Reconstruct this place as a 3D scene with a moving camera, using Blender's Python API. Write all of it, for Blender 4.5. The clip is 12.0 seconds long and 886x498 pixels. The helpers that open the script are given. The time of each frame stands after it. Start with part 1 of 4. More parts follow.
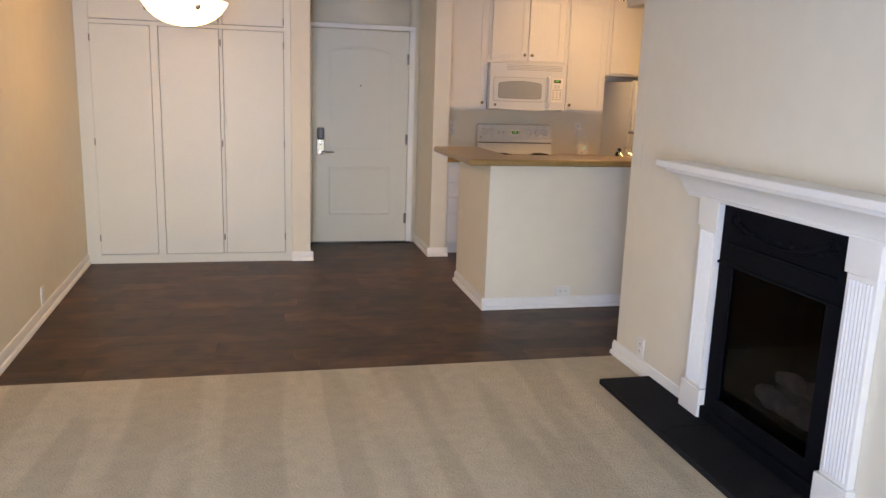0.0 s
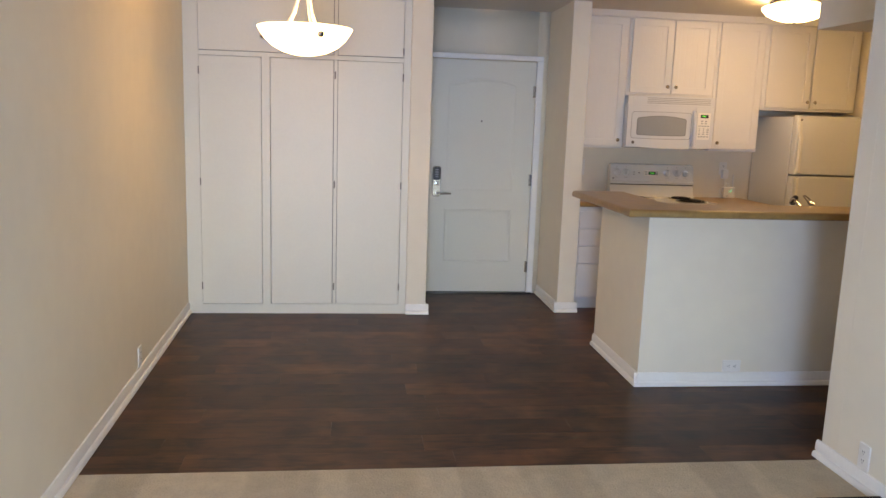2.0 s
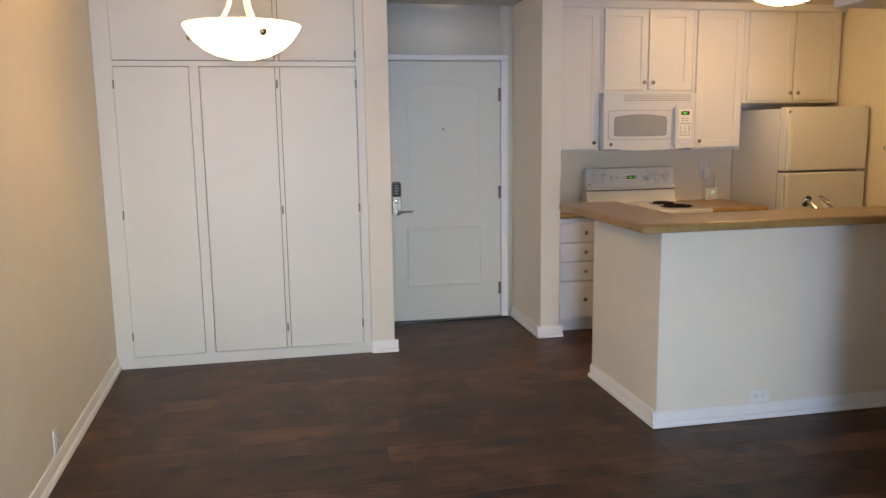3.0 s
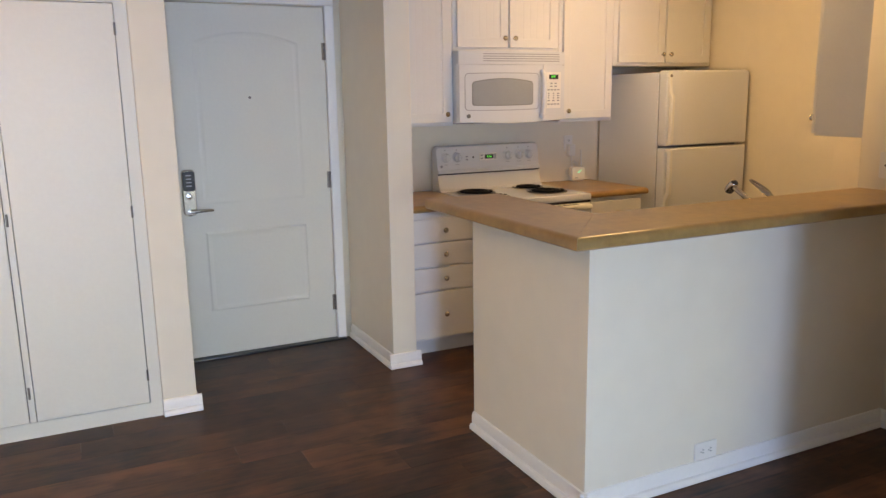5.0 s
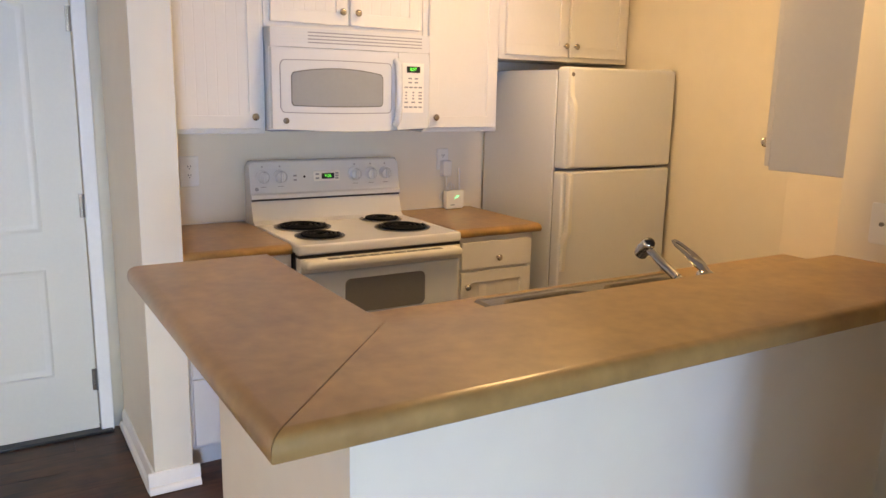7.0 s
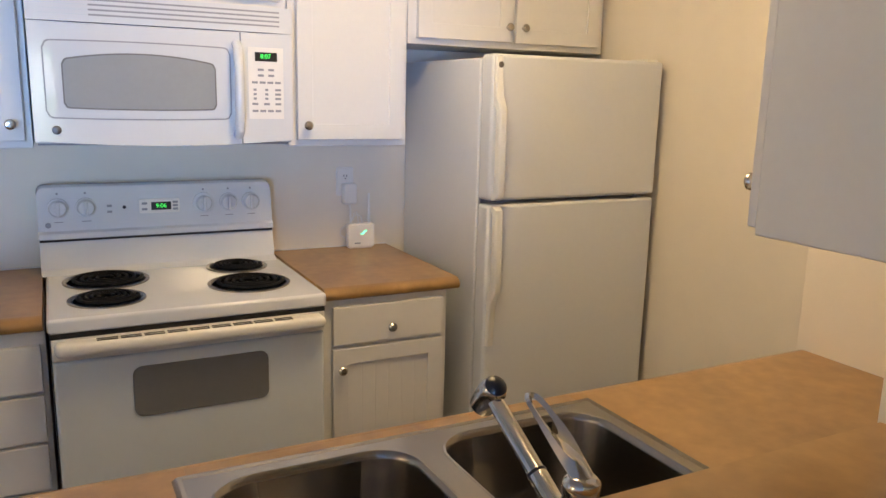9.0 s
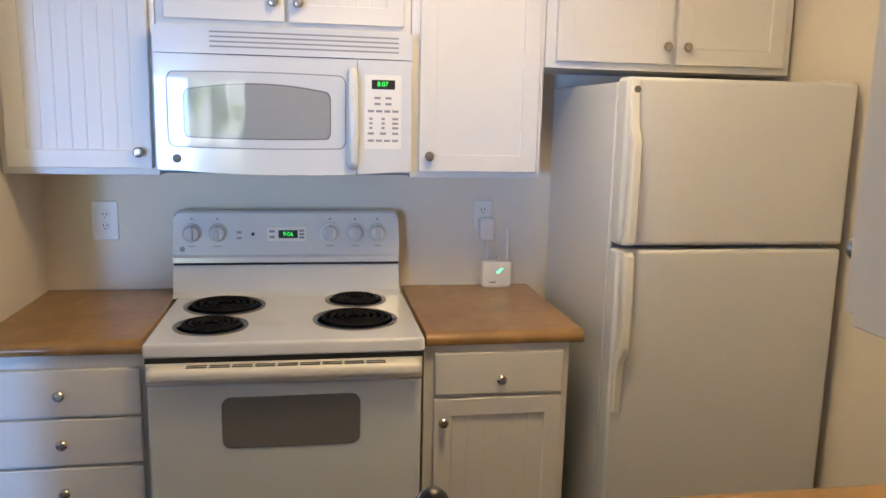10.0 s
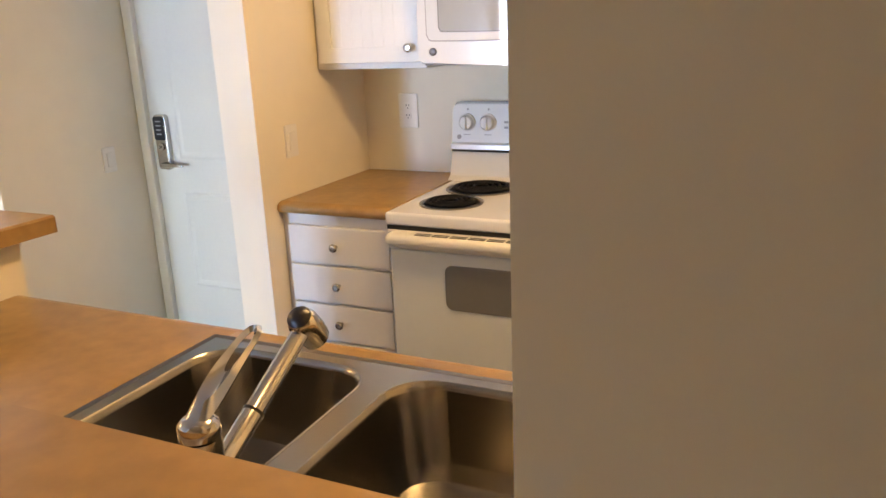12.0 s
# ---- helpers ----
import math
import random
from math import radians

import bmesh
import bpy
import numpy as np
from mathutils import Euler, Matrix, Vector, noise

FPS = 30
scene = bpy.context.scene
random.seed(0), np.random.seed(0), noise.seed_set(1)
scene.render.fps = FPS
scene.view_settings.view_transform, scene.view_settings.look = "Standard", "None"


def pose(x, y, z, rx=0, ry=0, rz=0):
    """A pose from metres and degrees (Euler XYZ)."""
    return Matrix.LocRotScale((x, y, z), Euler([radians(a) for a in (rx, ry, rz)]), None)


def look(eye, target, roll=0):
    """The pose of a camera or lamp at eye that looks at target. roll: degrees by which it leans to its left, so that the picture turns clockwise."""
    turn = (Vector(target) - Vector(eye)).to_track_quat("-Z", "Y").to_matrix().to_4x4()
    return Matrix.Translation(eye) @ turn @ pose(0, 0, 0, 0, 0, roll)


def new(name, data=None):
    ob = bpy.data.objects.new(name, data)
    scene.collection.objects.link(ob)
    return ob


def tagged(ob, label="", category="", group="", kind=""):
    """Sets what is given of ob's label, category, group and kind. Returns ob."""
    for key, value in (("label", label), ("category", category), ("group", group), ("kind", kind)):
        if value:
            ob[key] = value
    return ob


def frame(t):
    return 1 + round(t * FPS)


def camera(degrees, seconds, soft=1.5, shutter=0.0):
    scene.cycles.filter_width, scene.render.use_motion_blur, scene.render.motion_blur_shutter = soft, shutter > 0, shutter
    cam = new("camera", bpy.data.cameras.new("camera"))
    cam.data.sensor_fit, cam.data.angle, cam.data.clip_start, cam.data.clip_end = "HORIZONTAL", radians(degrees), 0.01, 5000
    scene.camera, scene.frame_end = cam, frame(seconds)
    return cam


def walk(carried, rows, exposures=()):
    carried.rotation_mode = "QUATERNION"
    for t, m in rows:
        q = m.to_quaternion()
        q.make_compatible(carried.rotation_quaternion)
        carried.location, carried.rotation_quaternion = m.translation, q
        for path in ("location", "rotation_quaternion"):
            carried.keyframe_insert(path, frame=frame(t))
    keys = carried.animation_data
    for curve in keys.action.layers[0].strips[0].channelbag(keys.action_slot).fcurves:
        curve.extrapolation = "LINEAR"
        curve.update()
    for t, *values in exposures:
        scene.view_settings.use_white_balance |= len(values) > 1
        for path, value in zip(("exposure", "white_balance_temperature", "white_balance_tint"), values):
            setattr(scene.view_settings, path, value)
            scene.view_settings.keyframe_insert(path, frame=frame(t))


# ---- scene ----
cam = camera(60.2, 12.0)
PATH = [
    (0, (0.306, 0.167, 1.521), (0.757, 2.072, 1.114), 1.9),
    (0.5, (0.273, 0.204, 1.536), (0.432, 2.162, 1.161), 1.7),
    (1, (0.26, 0.316, 1.527), (0.38, 2.278, 1.161), 1.7),
    (1.5, (0.163, 0.597, 1.545), (0.354, 2.557, 1.196), 1.3),
    (2, (0.105, 0.972, 1.539), (0.341, 2.93, 1.205), 1.9),
    (2.5, (0.038, 1.356, 1.541), (0.309, 3.313, 1.234), 1.4),
    (2.7, (-0.003, 1.504, 1.544), (0.323, 3.453, 1.233), 0.5),
    (4.3, (0.04, 2.642, 1.531), (0.661, 4.518, 1.227), -4.0),
    (4.5, (0.078, 2.78, 1.543), (0.789, 4.62, 1.214), -3.9),
    (5, (0.228, 3.094, 1.521), (1.086, 4.857, 1.131), -0.9),
    (5.5, (0.462, 3.344, 1.504), (1.449, 5.033, 1.089), -0.0),
    (6, (0.709, 3.648, 1.511), (1.87, 5.231, 1.126), -0.1),
    (6.5, (1.03, 3.865, 1.511), (2.153, 5.48, 1.146), 1.7),
    (6.7, (1.148, 3.952, 1.529), (2.223, 5.597, 1.155), 1.6),
    (8.3, (2.064, 4.623, 1.506), (3.003, 6.332, 1.059), 0.9),
    (8.5, (2.175, 4.671, 1.505), (3.112, 6.384, 1.07), 1.2),
    (9, (2.428, 4.765, 1.529), (3.328, 6.507, 1.135), 1.4),
    (9.5, (2.666, 4.796, 1.54), (3.297, 6.659, 1.174), 1.8),
    (10, (2.858, 4.877, 1.541), (3.188, 6.82, 1.202), 1.3),
    (10.5, (3.018, 5.016, 1.537), (3.052, 6.99, 1.217), -0.1),
    (11, (3.242, 5.044, 1.493), (3.0, 6.987, 1.089), -1.2),
    (11.5, (3.397, 4.98, 1.492), (2.942, 6.856, 0.971), -2.8),
    (11.7, (3.47, 4.937, 1.49), (2.859, 6.763, 0.947), -2.9),
    (12, (3.578, 4.877, 1.481), (2.766, 6.618, 0.924), -2.3),
]
walk(cam, [(t, look(eye, target, roll)) for t, eye, target, roll in PATH],
     [(0.0, -0.36, 14000, 24), (0.5, -0.34, 11500, 19), (1.0, -0.34, 11200, 19), (2.5, -0.36, 10800, 18), (4.5, -0.25, 10300, 17), (5.0, -0.14, 10200, 18), (5.5, 0.0, 10000, 18), (6.0, 0.08, 10000, 19), (6.5, 0.17, 10000, 19), (8.5, 0.23, 7100, 12), (9.5, 0.15, 6800, 11), (10.0, 0.13, 6700, 10), (10.5, 0.02, 6500, 10), (11.3, 0.1, 6700, 10), (12.0, 0.70, 10000, 17)])

# ---- world, daylight and exposure ----
world = bpy.data.worlds.new("sky")
scene.world = world
world.use_nodes = True
wn = world.node_tree
sky = wn.nodes.new("ShaderNodeTexSky")
sky.sky_type, sky.sun_disc = "NISHITA", False
sky.sun_elevation, sky.sun_rotation = radians(50), radians(34)
wn.links.new(sky.outputs[0], wn.nodes["Background"].inputs[0])
wn.nodes["Background"].inputs[1].default_value = 0.12
sun_lamp = new("sun", bpy.data.lights.new("sun", "SUN"))
sun_lamp.data.energy, sun_lamp.data.angle, sun_lamp.data.color = 2.0, radians(0.5), (1.0, 0.95, 0.88)
sun_lamp.matrix_world = look((6.0, 9.0, 13.0), (0, 0, 0))
window_light = new("window_light", bpy.data.lights.new("window_light", "AREA"))
window_light.data.shape, window_light.data.size, window_light.data.size_y = "RECTANGLE", 0.90, 1.90
window_light.data.energy, window_light.data.color = 245, (0.195, 0.412, 1.0)
window_light.data.spread = radians(150)
window_light.matrix_world = look((-0.22, -1.14, 1.03), (0.0, 4.86, 0.93))
pendant_bulb = new("pendant_bulb", bpy.data.lights.new("pendant_bulb", "POINT"))
pendant_bulb.data.energy, pendant_bulb.data.color, pendant_bulb.data.shadow_soft_size = 9.5, (1, 0.745, 0.44), 0.06
pendant_bulb.location = (-0.17, 5.42, 1.985)
scene.view_settings.exposure = 0.0

# ---- materials ----


def mat(name, col, rough=0.5, metal=0.0, var=0.06, scale=3.0, fine=60.0, bump=0.05, fbump=200.0, stretch=(1, 1, 1), coat=0.0, dark=None, dist=0.002):
    """A painted or solid surface: tint at two scales, fine relief and uneven gloss."""
    m = bpy.data.materials.new(name)
    m.use_nodes = True
    t = m.node_tree
    b = t.nodes["Principled BSDF"]
    tc = t.nodes.new("ShaderNodeTexCoord")
    mp = t.nodes.new("ShaderNodeMapping")
    mp.inputs["Scale"].default_value = stretch
    t.links.new(tc.outputs["Object"], mp.inputs[0])
    n1, n2, n3 = (t.nodes.new("ShaderNodeTexNoise") for _ in range(3))
    for n, sc, det in ((n1, scale, 4), (n2, fine, 3), (n3, fbump, 2)):
        n.inputs["Scale"].default_value, n.inputs["Detail"].default_value = sc, det
        t.links.new(mp.outputs[0], n.inputs["Vector"])
    add = t.nodes.new("ShaderNodeMix")
    add.inputs[0].default_value = 0.4
    t.links.new(n1.outputs[0], add.inputs[2])
    t.links.new(n2.outputs[0], add.inputs[3])
    ramp = t.nodes.new("ShaderNodeValToRGB")
    lo = dark or tuple(c * (1 - 2 * var) for c in col)
    hi = tuple(min(1, c * (1 + var)) for c in col)
    ramp.color_ramp.elements[0].position, ramp.color_ramp.elements[1].position = 0.3, 0.7
    ramp.color_ramp.elements[0].color, ramp.color_ramp.elements[1].color = (*lo, 1), (*hi, 1)
    t.links.new(add.outputs[0], ramp.inputs[0])
    t.links.new(ramp.outputs[0], b.inputs["Base Color"])
    mr = t.nodes.new("ShaderNodeMapRange")
    mr.inputs[3].default_value, mr.inputs[4].default_value = rough * 0.88, min(1, rough * 1.12)
    t.links.new(n1.outputs[0], mr.inputs[0])
    t.links.new(mr.outputs[0], b.inputs["Roughness"])
    b.inputs["Metallic"].default_value = metal
    b.inputs["Coat Weight"].default_value = coat
    b.inputs["Coat Roughness"].default_value = 0.08
    if bump:
        bp = t.nodes.new("ShaderNodeBump")
        bp.inputs["Strength"].default_value, bp.inputs["Distance"].default_value = bump, dist
        t.links.new(n3.outputs[0], bp.inputs["Height"])
        t.links.new(bp.outputs[0], b.inputs["Normal"])
    return m


def glow(name, col, strength):
    m = bpy.data.materials.new(name)
    m.use_nodes = True
    b = m.node_tree.nodes["Principled BSDF"]
    b.inputs["Base Color"].default_value = (*[0.6 * c for c in col], 1)
    b.inputs["Emission Color"].default_value = (*col, 1)
    b.inputs["Emission Strength"].default_value = strength
    b.inputs["Roughness"].default_value = 0.3
    return m


M_WALL = mat("cream_wall_paint", (0.82, 0.752, 0.632), 0.62, var=0.025, scale=1.3, fine=9, bump=0.09, fbump=170)
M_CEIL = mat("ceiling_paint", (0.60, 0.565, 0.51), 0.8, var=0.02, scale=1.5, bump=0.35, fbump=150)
M_TRIM = mat("white_trim_paint", (0.87, 0.86, 0.83), 0.38, var=0.02, scale=4, bump=0.04)
M_CLOSET = mat("white_closet_paint", (0.735, 0.725, 0.645), 0.42, var=0.02, scale=2, bump=0.10, fbump=120)
M_CAB = mat("white_cabinet_paint", (0.73, 0.72, 0.69), 0.36, var=0.015, scale=3, bump=0.05, fbump=140)
M_DOOR = mat("white_door_paint", (0.73, 0.715, 0.635), 0.40, var=0.02, scale=2, bump=0.08, fbump=130)
M_ENAMEL = mat("white_enamel", (0.69, 0.71, 0.73), 0.16, var=0.01, scale=6, bump=0.01, coat=0.4)
M_OVEN = mat("oven_door_enamel", (0.65, 0.705, 0.73), 0.24, var=0.012, scale=5, bump=0.01, coat=0.3)
M_BISQUE = mat("bisque_plastic", (0.78, 0.77, 0.715), 0.32, var=0.02, scale=6, bump=0.02)
M_FRIDGE = mat("textured_fridge_steel", (0.69, 0.71, 0.72), 0.42, var=0.015, scale=2, bump=0.35, fbump=420)
M_GREYGLASS = mat("grey_oven_glass", (0.165, 0.166, 0.16), 0.32, var=0.03, scale=8, bump=0.0, coat=0.5)
M_MWGLASS = mat("microwave_screen_glass", (0.33, 0.345, 0.35), 0.04, var=0.02, scale=8, bump=0.0)
M_MWFACE = mat("microwave_glossy_face", (0.64, 0.665, 0.69), 0.04, var=0.01, scale=5, bump=0.0)
for m in (M_MWGLASS, M_MWFACE):
    m.node_tree.nodes["Principled BSDF"].inputs["Specular IOR Level"].default_value = 0.4
M_LAMINATE = mat("tan_laminate", (0.40, 0.236, 0.090), 0.32, var=0.07, scale=7.0, fine=26, bump=0.04, fbump=160, dark=(0.245, 0.136, 0.050), coat=0.15)
M_STEEL = mat("brushed_steel", (0.30, 0.278, 0.25), 0.24, 1.0, var=0.04, scale=3, fine=160, bump=0.0)
M_CHROME = mat("chrome", (0.56, 0.55, 0.53), 0.13, 1.0, var=0.02, scale=9, bump=0.0)
M_NICKEL = mat("satin_nickel", (0.50, 0.47, 0.43), 0.24, 1.0, var=0.05, scale=30, bump=0.02)
M_HINGE = mat("dull_hinge_metal", (0.22, 0.20, 0.18), 0.4, 0.8, var=0.1, scale=40, bump=0.05)
M_COIL = mat("black_coil", (0.012, 0.012, 0.013), 0.6, 0.0, var=0.3, scale=30, bump=0.1)
M_IRON = mat("black_cast_iron", (0.005, 0.006, 0.009), 0.7, 0.0, var=0.25, scale=8, bump=0.15, fbump=90)
M_SLATE = mat("dark_slate", (0.020, 0.021, 0.024), 0.8, var=0.15, scale=7, bump=0.2, fbump=60, dark=(0.012, 0.0125, 0.014))
M_SOOT = mat("sooty_firebox", (0.015, 0.013, 0.012), 0.9, var=0.3, scale=10, bump=0.3, fbump=40)
M_LOG = mat("ceramic_log", (0.50, 0.40, 0.35), 0.9, var=0.2, scale=18, bump=0.6, fbump=50, dark=(0.22, 0.17, 0.15))
M_BLACK = mat("black_plastic", (0.015, 0.015, 0.017), 0.32, var=0.1, scale=20, bump=0.02)
M_GREY = mat("grey_print", (0.30, 0.31, 0.33), 0.5, var=0.05, scale=20, bump=0.0)
M_PLATE = mat("white_plastic", (0.82, 0.80, 0.76), 0.32, var=0.01, scale=20, bump=0.01)
# Near-black: puts the shade of open gaps into colour; also darkens the backguard seam.
M_SHADOWGAP = mat("gap_shade_and_seam", (0.03, 0.027, 0.024), 0.8, var=0.1, scale=20, bump=0.0)
for m in (M_IRON, M_SLATE, M_COIL, M_SOOT):
    m.node_tree.nodes["Principled BSDF"].inputs["Specular IOR Level"].default_value = 0.08
M_GREEN = glow("green_digits", (0.05, 1.0, 0.15), 1.2)
M_LED = glow("green_led", (0.05, 1.0, 0.45), 4.0)
M_BOWL = glow("lit_frosted_glass", (1.0, 0.75, 0.44), 11.0)
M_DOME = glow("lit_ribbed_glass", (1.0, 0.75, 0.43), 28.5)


def carpet_pile():
    """Cut pile: tufts, and broad bands where the pile was brushed to and fro."""
    m = mat("beige_cut_pile_carpet", (0.59, 0.495, 0.37), 0.95, var=0.07, scale=13, fine=75, bump=0.8, fbump=120, dist=0.009)
    t = m.node_tree
    b = t.nodes["Principled BSDF"]
    base = b.inputs["Base Color"].links[0].from_socket
    tc, mp, n = t.nodes.new("ShaderNodeTexCoord"), t.nodes.new("ShaderNodeMapping"), t.nodes.new("ShaderNodeTexNoise")
    mp.inputs["Scale"].default_value = (4.6, 0.42, 1)
    mp.inputs["Rotation"].default_value = (0, 0, radians(5))
    n.inputs["Scale"].default_value, n.inputs["Detail"].default_value = 1.0, 1.5
    t.links.new(tc.outputs["Object"], mp.inputs[0])
    t.links.new(mp.outputs[0], n.inputs["Vector"])
    r = t.nodes.new("ShaderNodeMapRange")
    r.interpolation_type = "SMOOTHSTEP"
    r.inputs[1].default_value, r.inputs[2].default_value, r.inputs[3].default_value, r.inputs[4].default_value = 0.45, 0.54, 0.89, 1.04
    t.links.new(n.outputs[0], r.inputs[0])
    hs = t.nodes.new("ShaderNodeHueSaturation")
    t.links.new(r.outputs[0], hs.inputs["Value"])
    t.links.new(base, hs.inputs["Color"])
    t.links.new(hs.outputs[0], b.inputs["Base Color"])
    return m


M_CARPET = carpet_pile()
M_SUB = mat("dark_underlay", (0.02, 0.014, 0.01), 0.8, var=0.1, scale=10, bump=0.0)


def wood_floor():
    """Dark brown laminate: grain along x, each plank with a tint of its own."""
    m = bpy.data.materials.new("dark_laminate_floor")
    m.use_nodes = True
    t = m.node_tree
    b = t.nodes["Principled BSDF"]
    tc, oi = t.nodes.new("ShaderNodeTexCoord"), t.nodes.new("ShaderNodeObjectInfo")
    sh = t.nodes.new("ShaderNodeVectorMath")
    sh.operation = "MULTIPLY_ADD"
    sh.inputs[1].default_value = (1, 1, 1)
    cm = t.nodes.new("ShaderNodeVectorMath")
    cm.operation = "SCALE"
    cm.inputs[0].default_value = (37.0, 11.0, 5.0)
    t.links.new(oi.outputs["Random"], cm.inputs["Scale"])
    t.links.new(tc.outputs["Object"], sh.inputs[0])
    t.links.new(cm.outputs[0], sh.inputs[2])
    mp = t.nodes.new("ShaderNodeMapping")
    mp.inputs["Scale"].default_value = (0.9, 9.0, 4.0)
    t.links.new(sh.outputs[0], mp.inputs[0])
    n1, n2, n3 = (t.nodes.new("ShaderNodeTexNoise") for _ in range(3))
    for n, sc, det, dis in ((n1, 2.2, 6, 0.8), (n2, 14, 4, 0.2), (n3, 4.2, 3, 0.6)):
        n.inputs["Scale"].default_value, n.inputs["Detail"].default_value, n.inputs["Distortion"].default_value = sc, det, dis
    t.links.new(mp.outputs[0], n1.inputs["Vector"])
    t.links.new(mp.outputs[0], n2.inputs["Vector"])
    t.links.new(sh.outputs[0], n3.inputs["Vector"])
    mx = t.nodes.new("ShaderNodeMix")
    mx.inputs[0].default_value = 0.35
    t.links.new(n1.outputs[0], mx.inputs[2])
    t.links.new(n2.outputs[0], mx.inputs[3])
    mx2 = t.nodes.new("ShaderNodeMix")
    mx2.inputs[0].default_value = 0.45
    t.links.new(mx.outputs[0], mx2.inputs[2])
    t.links.new(n3.outputs[0], mx2.inputs[3])
    ramp = t.nodes.new("ShaderNodeValToRGB")
    e = ramp.color_ramp.elements
    e[0].position, e[1].position = 0.37, 0.64
    e[0].color, e[1].color = (0.009, 0.004, 0.003, 1), (0.138, 0.057, 0.028, 1)
    t.links.new(mx2.outputs[0], ramp.inputs[0])
    hs = t.nodes.new("ShaderNodeHueSaturation")
    vr = t.nodes.new("ShaderNodeMapRange")
    vr.inputs[3].default_value, vr.inputs[4].default_value = 0.66, 1.30
    t.links.new(oi.outputs["Random"], vr.inputs[0])
    t.links.new(vr.outputs[0], hs.inputs["Value"])
    t.links.new(ramp.outputs[0], hs.inputs["Color"])
    sp = t.nodes.new("ShaderNodeMapping")
    sp.inputs["Scale"].default_value = (0.75, 1.5, 1.0)
    t.links.new(sh.outputs[0], sp.inputs[0])
    n4 = t.nodes.new("ShaderNodeTexNoise")
    n4.inputs["Scale"].default_value, n4.inputs["Detail"].default_value = 7.5, 2
    t.links.new(sp.outputs[0], n4.inputs["Vector"])
    kn = t.nodes.new("ShaderNodeMapRange")
    kn.inputs[1].default_value, kn.inputs[2].default_value, kn.inputs[3].default_value, kn.inputs[4].default_value = 0.58, 0.74, 1.0, 0.55
    t.links.new(n4.outputs[0], kn.inputs[0])
    h2 = t.nodes.new("ShaderNodeHueSaturation")
    t.links.new(kn.outputs[0], h2.inputs["Value"])
    t.links.new(hs.outputs[0], h2.inputs["Color"])
    t.links.new(h2.outputs[0], b.inputs["Base Color"])
    rr = t.nodes.new("ShaderNodeMapRange")
    rr.inputs[3].default_value, rr.inputs[4].default_value = 0.34, 0.50
    t.links.new(n1.outputs[0], rr.inputs[0])
    t.links.new(rr.outputs[0], b.inputs["Roughness"])
    b.inputs["Specular IOR Level"].default_value = 0.35
    bp = t.nodes.new("ShaderNodeBump")
    bp.inputs["Strength"].default_value, bp.inputs["Distance"].default_value = 0.12, 0.001
    t.links.new(n2.outputs[0], bp.inputs["Height"])
    t.links.new(bp.outputs[0], b.inputs["Normal"])
    return m


M_FLOOR = wood_floor()


def glass(name, col, ior):
    m = bpy.data.materials.new(name)
    m.use_nodes = True
    b = m.node_tree.nodes["Principled BSDF"]
    b.inputs["Transmission Weight"].default_value, b.inputs["Roughness"].default_value, b.inputs["IOR"].default_value = 1.0, 0.0, ior
    b.inputs["Base Color"].default_value = (*col, 1)
    return m


M_PANE = glass("window_glass", (1, 1, 1), 1.1)
M_SMOKED = glass("smoked_glass", (0.30, 0.30, 0.32), 1.2)


def foliage_backdrop():
    """Bright sky and foliage far outside the patio door."""
    m = bpy.data.materials.new("far_trees_and_sky")
    m.use_nodes = True
    t = m.node_tree
    b = t.nodes["Principled BSDF"]
    tc, n = t.nodes.new("ShaderNodeTexCoord"), t.nodes.new("ShaderNodeTexNoise")
    n.inputs["Scale"].default_value, n.inputs["Detail"].default_value, n.inputs["Roughness"].default_value = 0.45, 8, 0.65
    t.links.new(tc.outputs["Object"], n.inputs["Vector"])
    ramp = t.nodes.new("ShaderNodeValToRGB")
    e = ramp.color_ramp.elements
    e[0].position, e[0].color = 0.38, (0.05, 0.12, 0.05, 1)
    e[1].position, e[1].color = 0.56, (0.85, 0.95, 1.0, 1)
    k = e.new(0.48)
    k.color = (0.25, 0.42, 0.22, 1)
    t.links.new(n.outputs[0], ramp.inputs[0])
    t.links.new(ramp.outputs[0], b.inputs["Emission Color"])
    b.inputs["Emission Strength"].default_value = 14.0
    b.inputs["Base Color"].default_value = (0.1, 0.14, 0.08, 1)
    return m


M_FAR = foliage_backdrop()

# ---- mesh helpers ----


def box(bm, x0, x1, y0, y1, z0, z1, bev=0.0, seg=2):
    v = [bm.verts.new((x, y, z)) for z in (z0, z1) for y in (y0, y1) for x in (x0, x1)]
    fs = [bm.faces.new([v[i] for i in f]) for f in ((0, 2, 3, 1), (4, 5, 7, 6), (0, 1, 5, 4), (2, 6, 7, 3), (0, 4, 6, 2), (1, 3, 7, 5))]
    if bev:
        es = list({e for f in fs for e in f.edges})
        bmesh.ops.bevel(bm, geom=es, offset=bev, segments=seg, affect="EDGES", profile=0.5)
    return bm


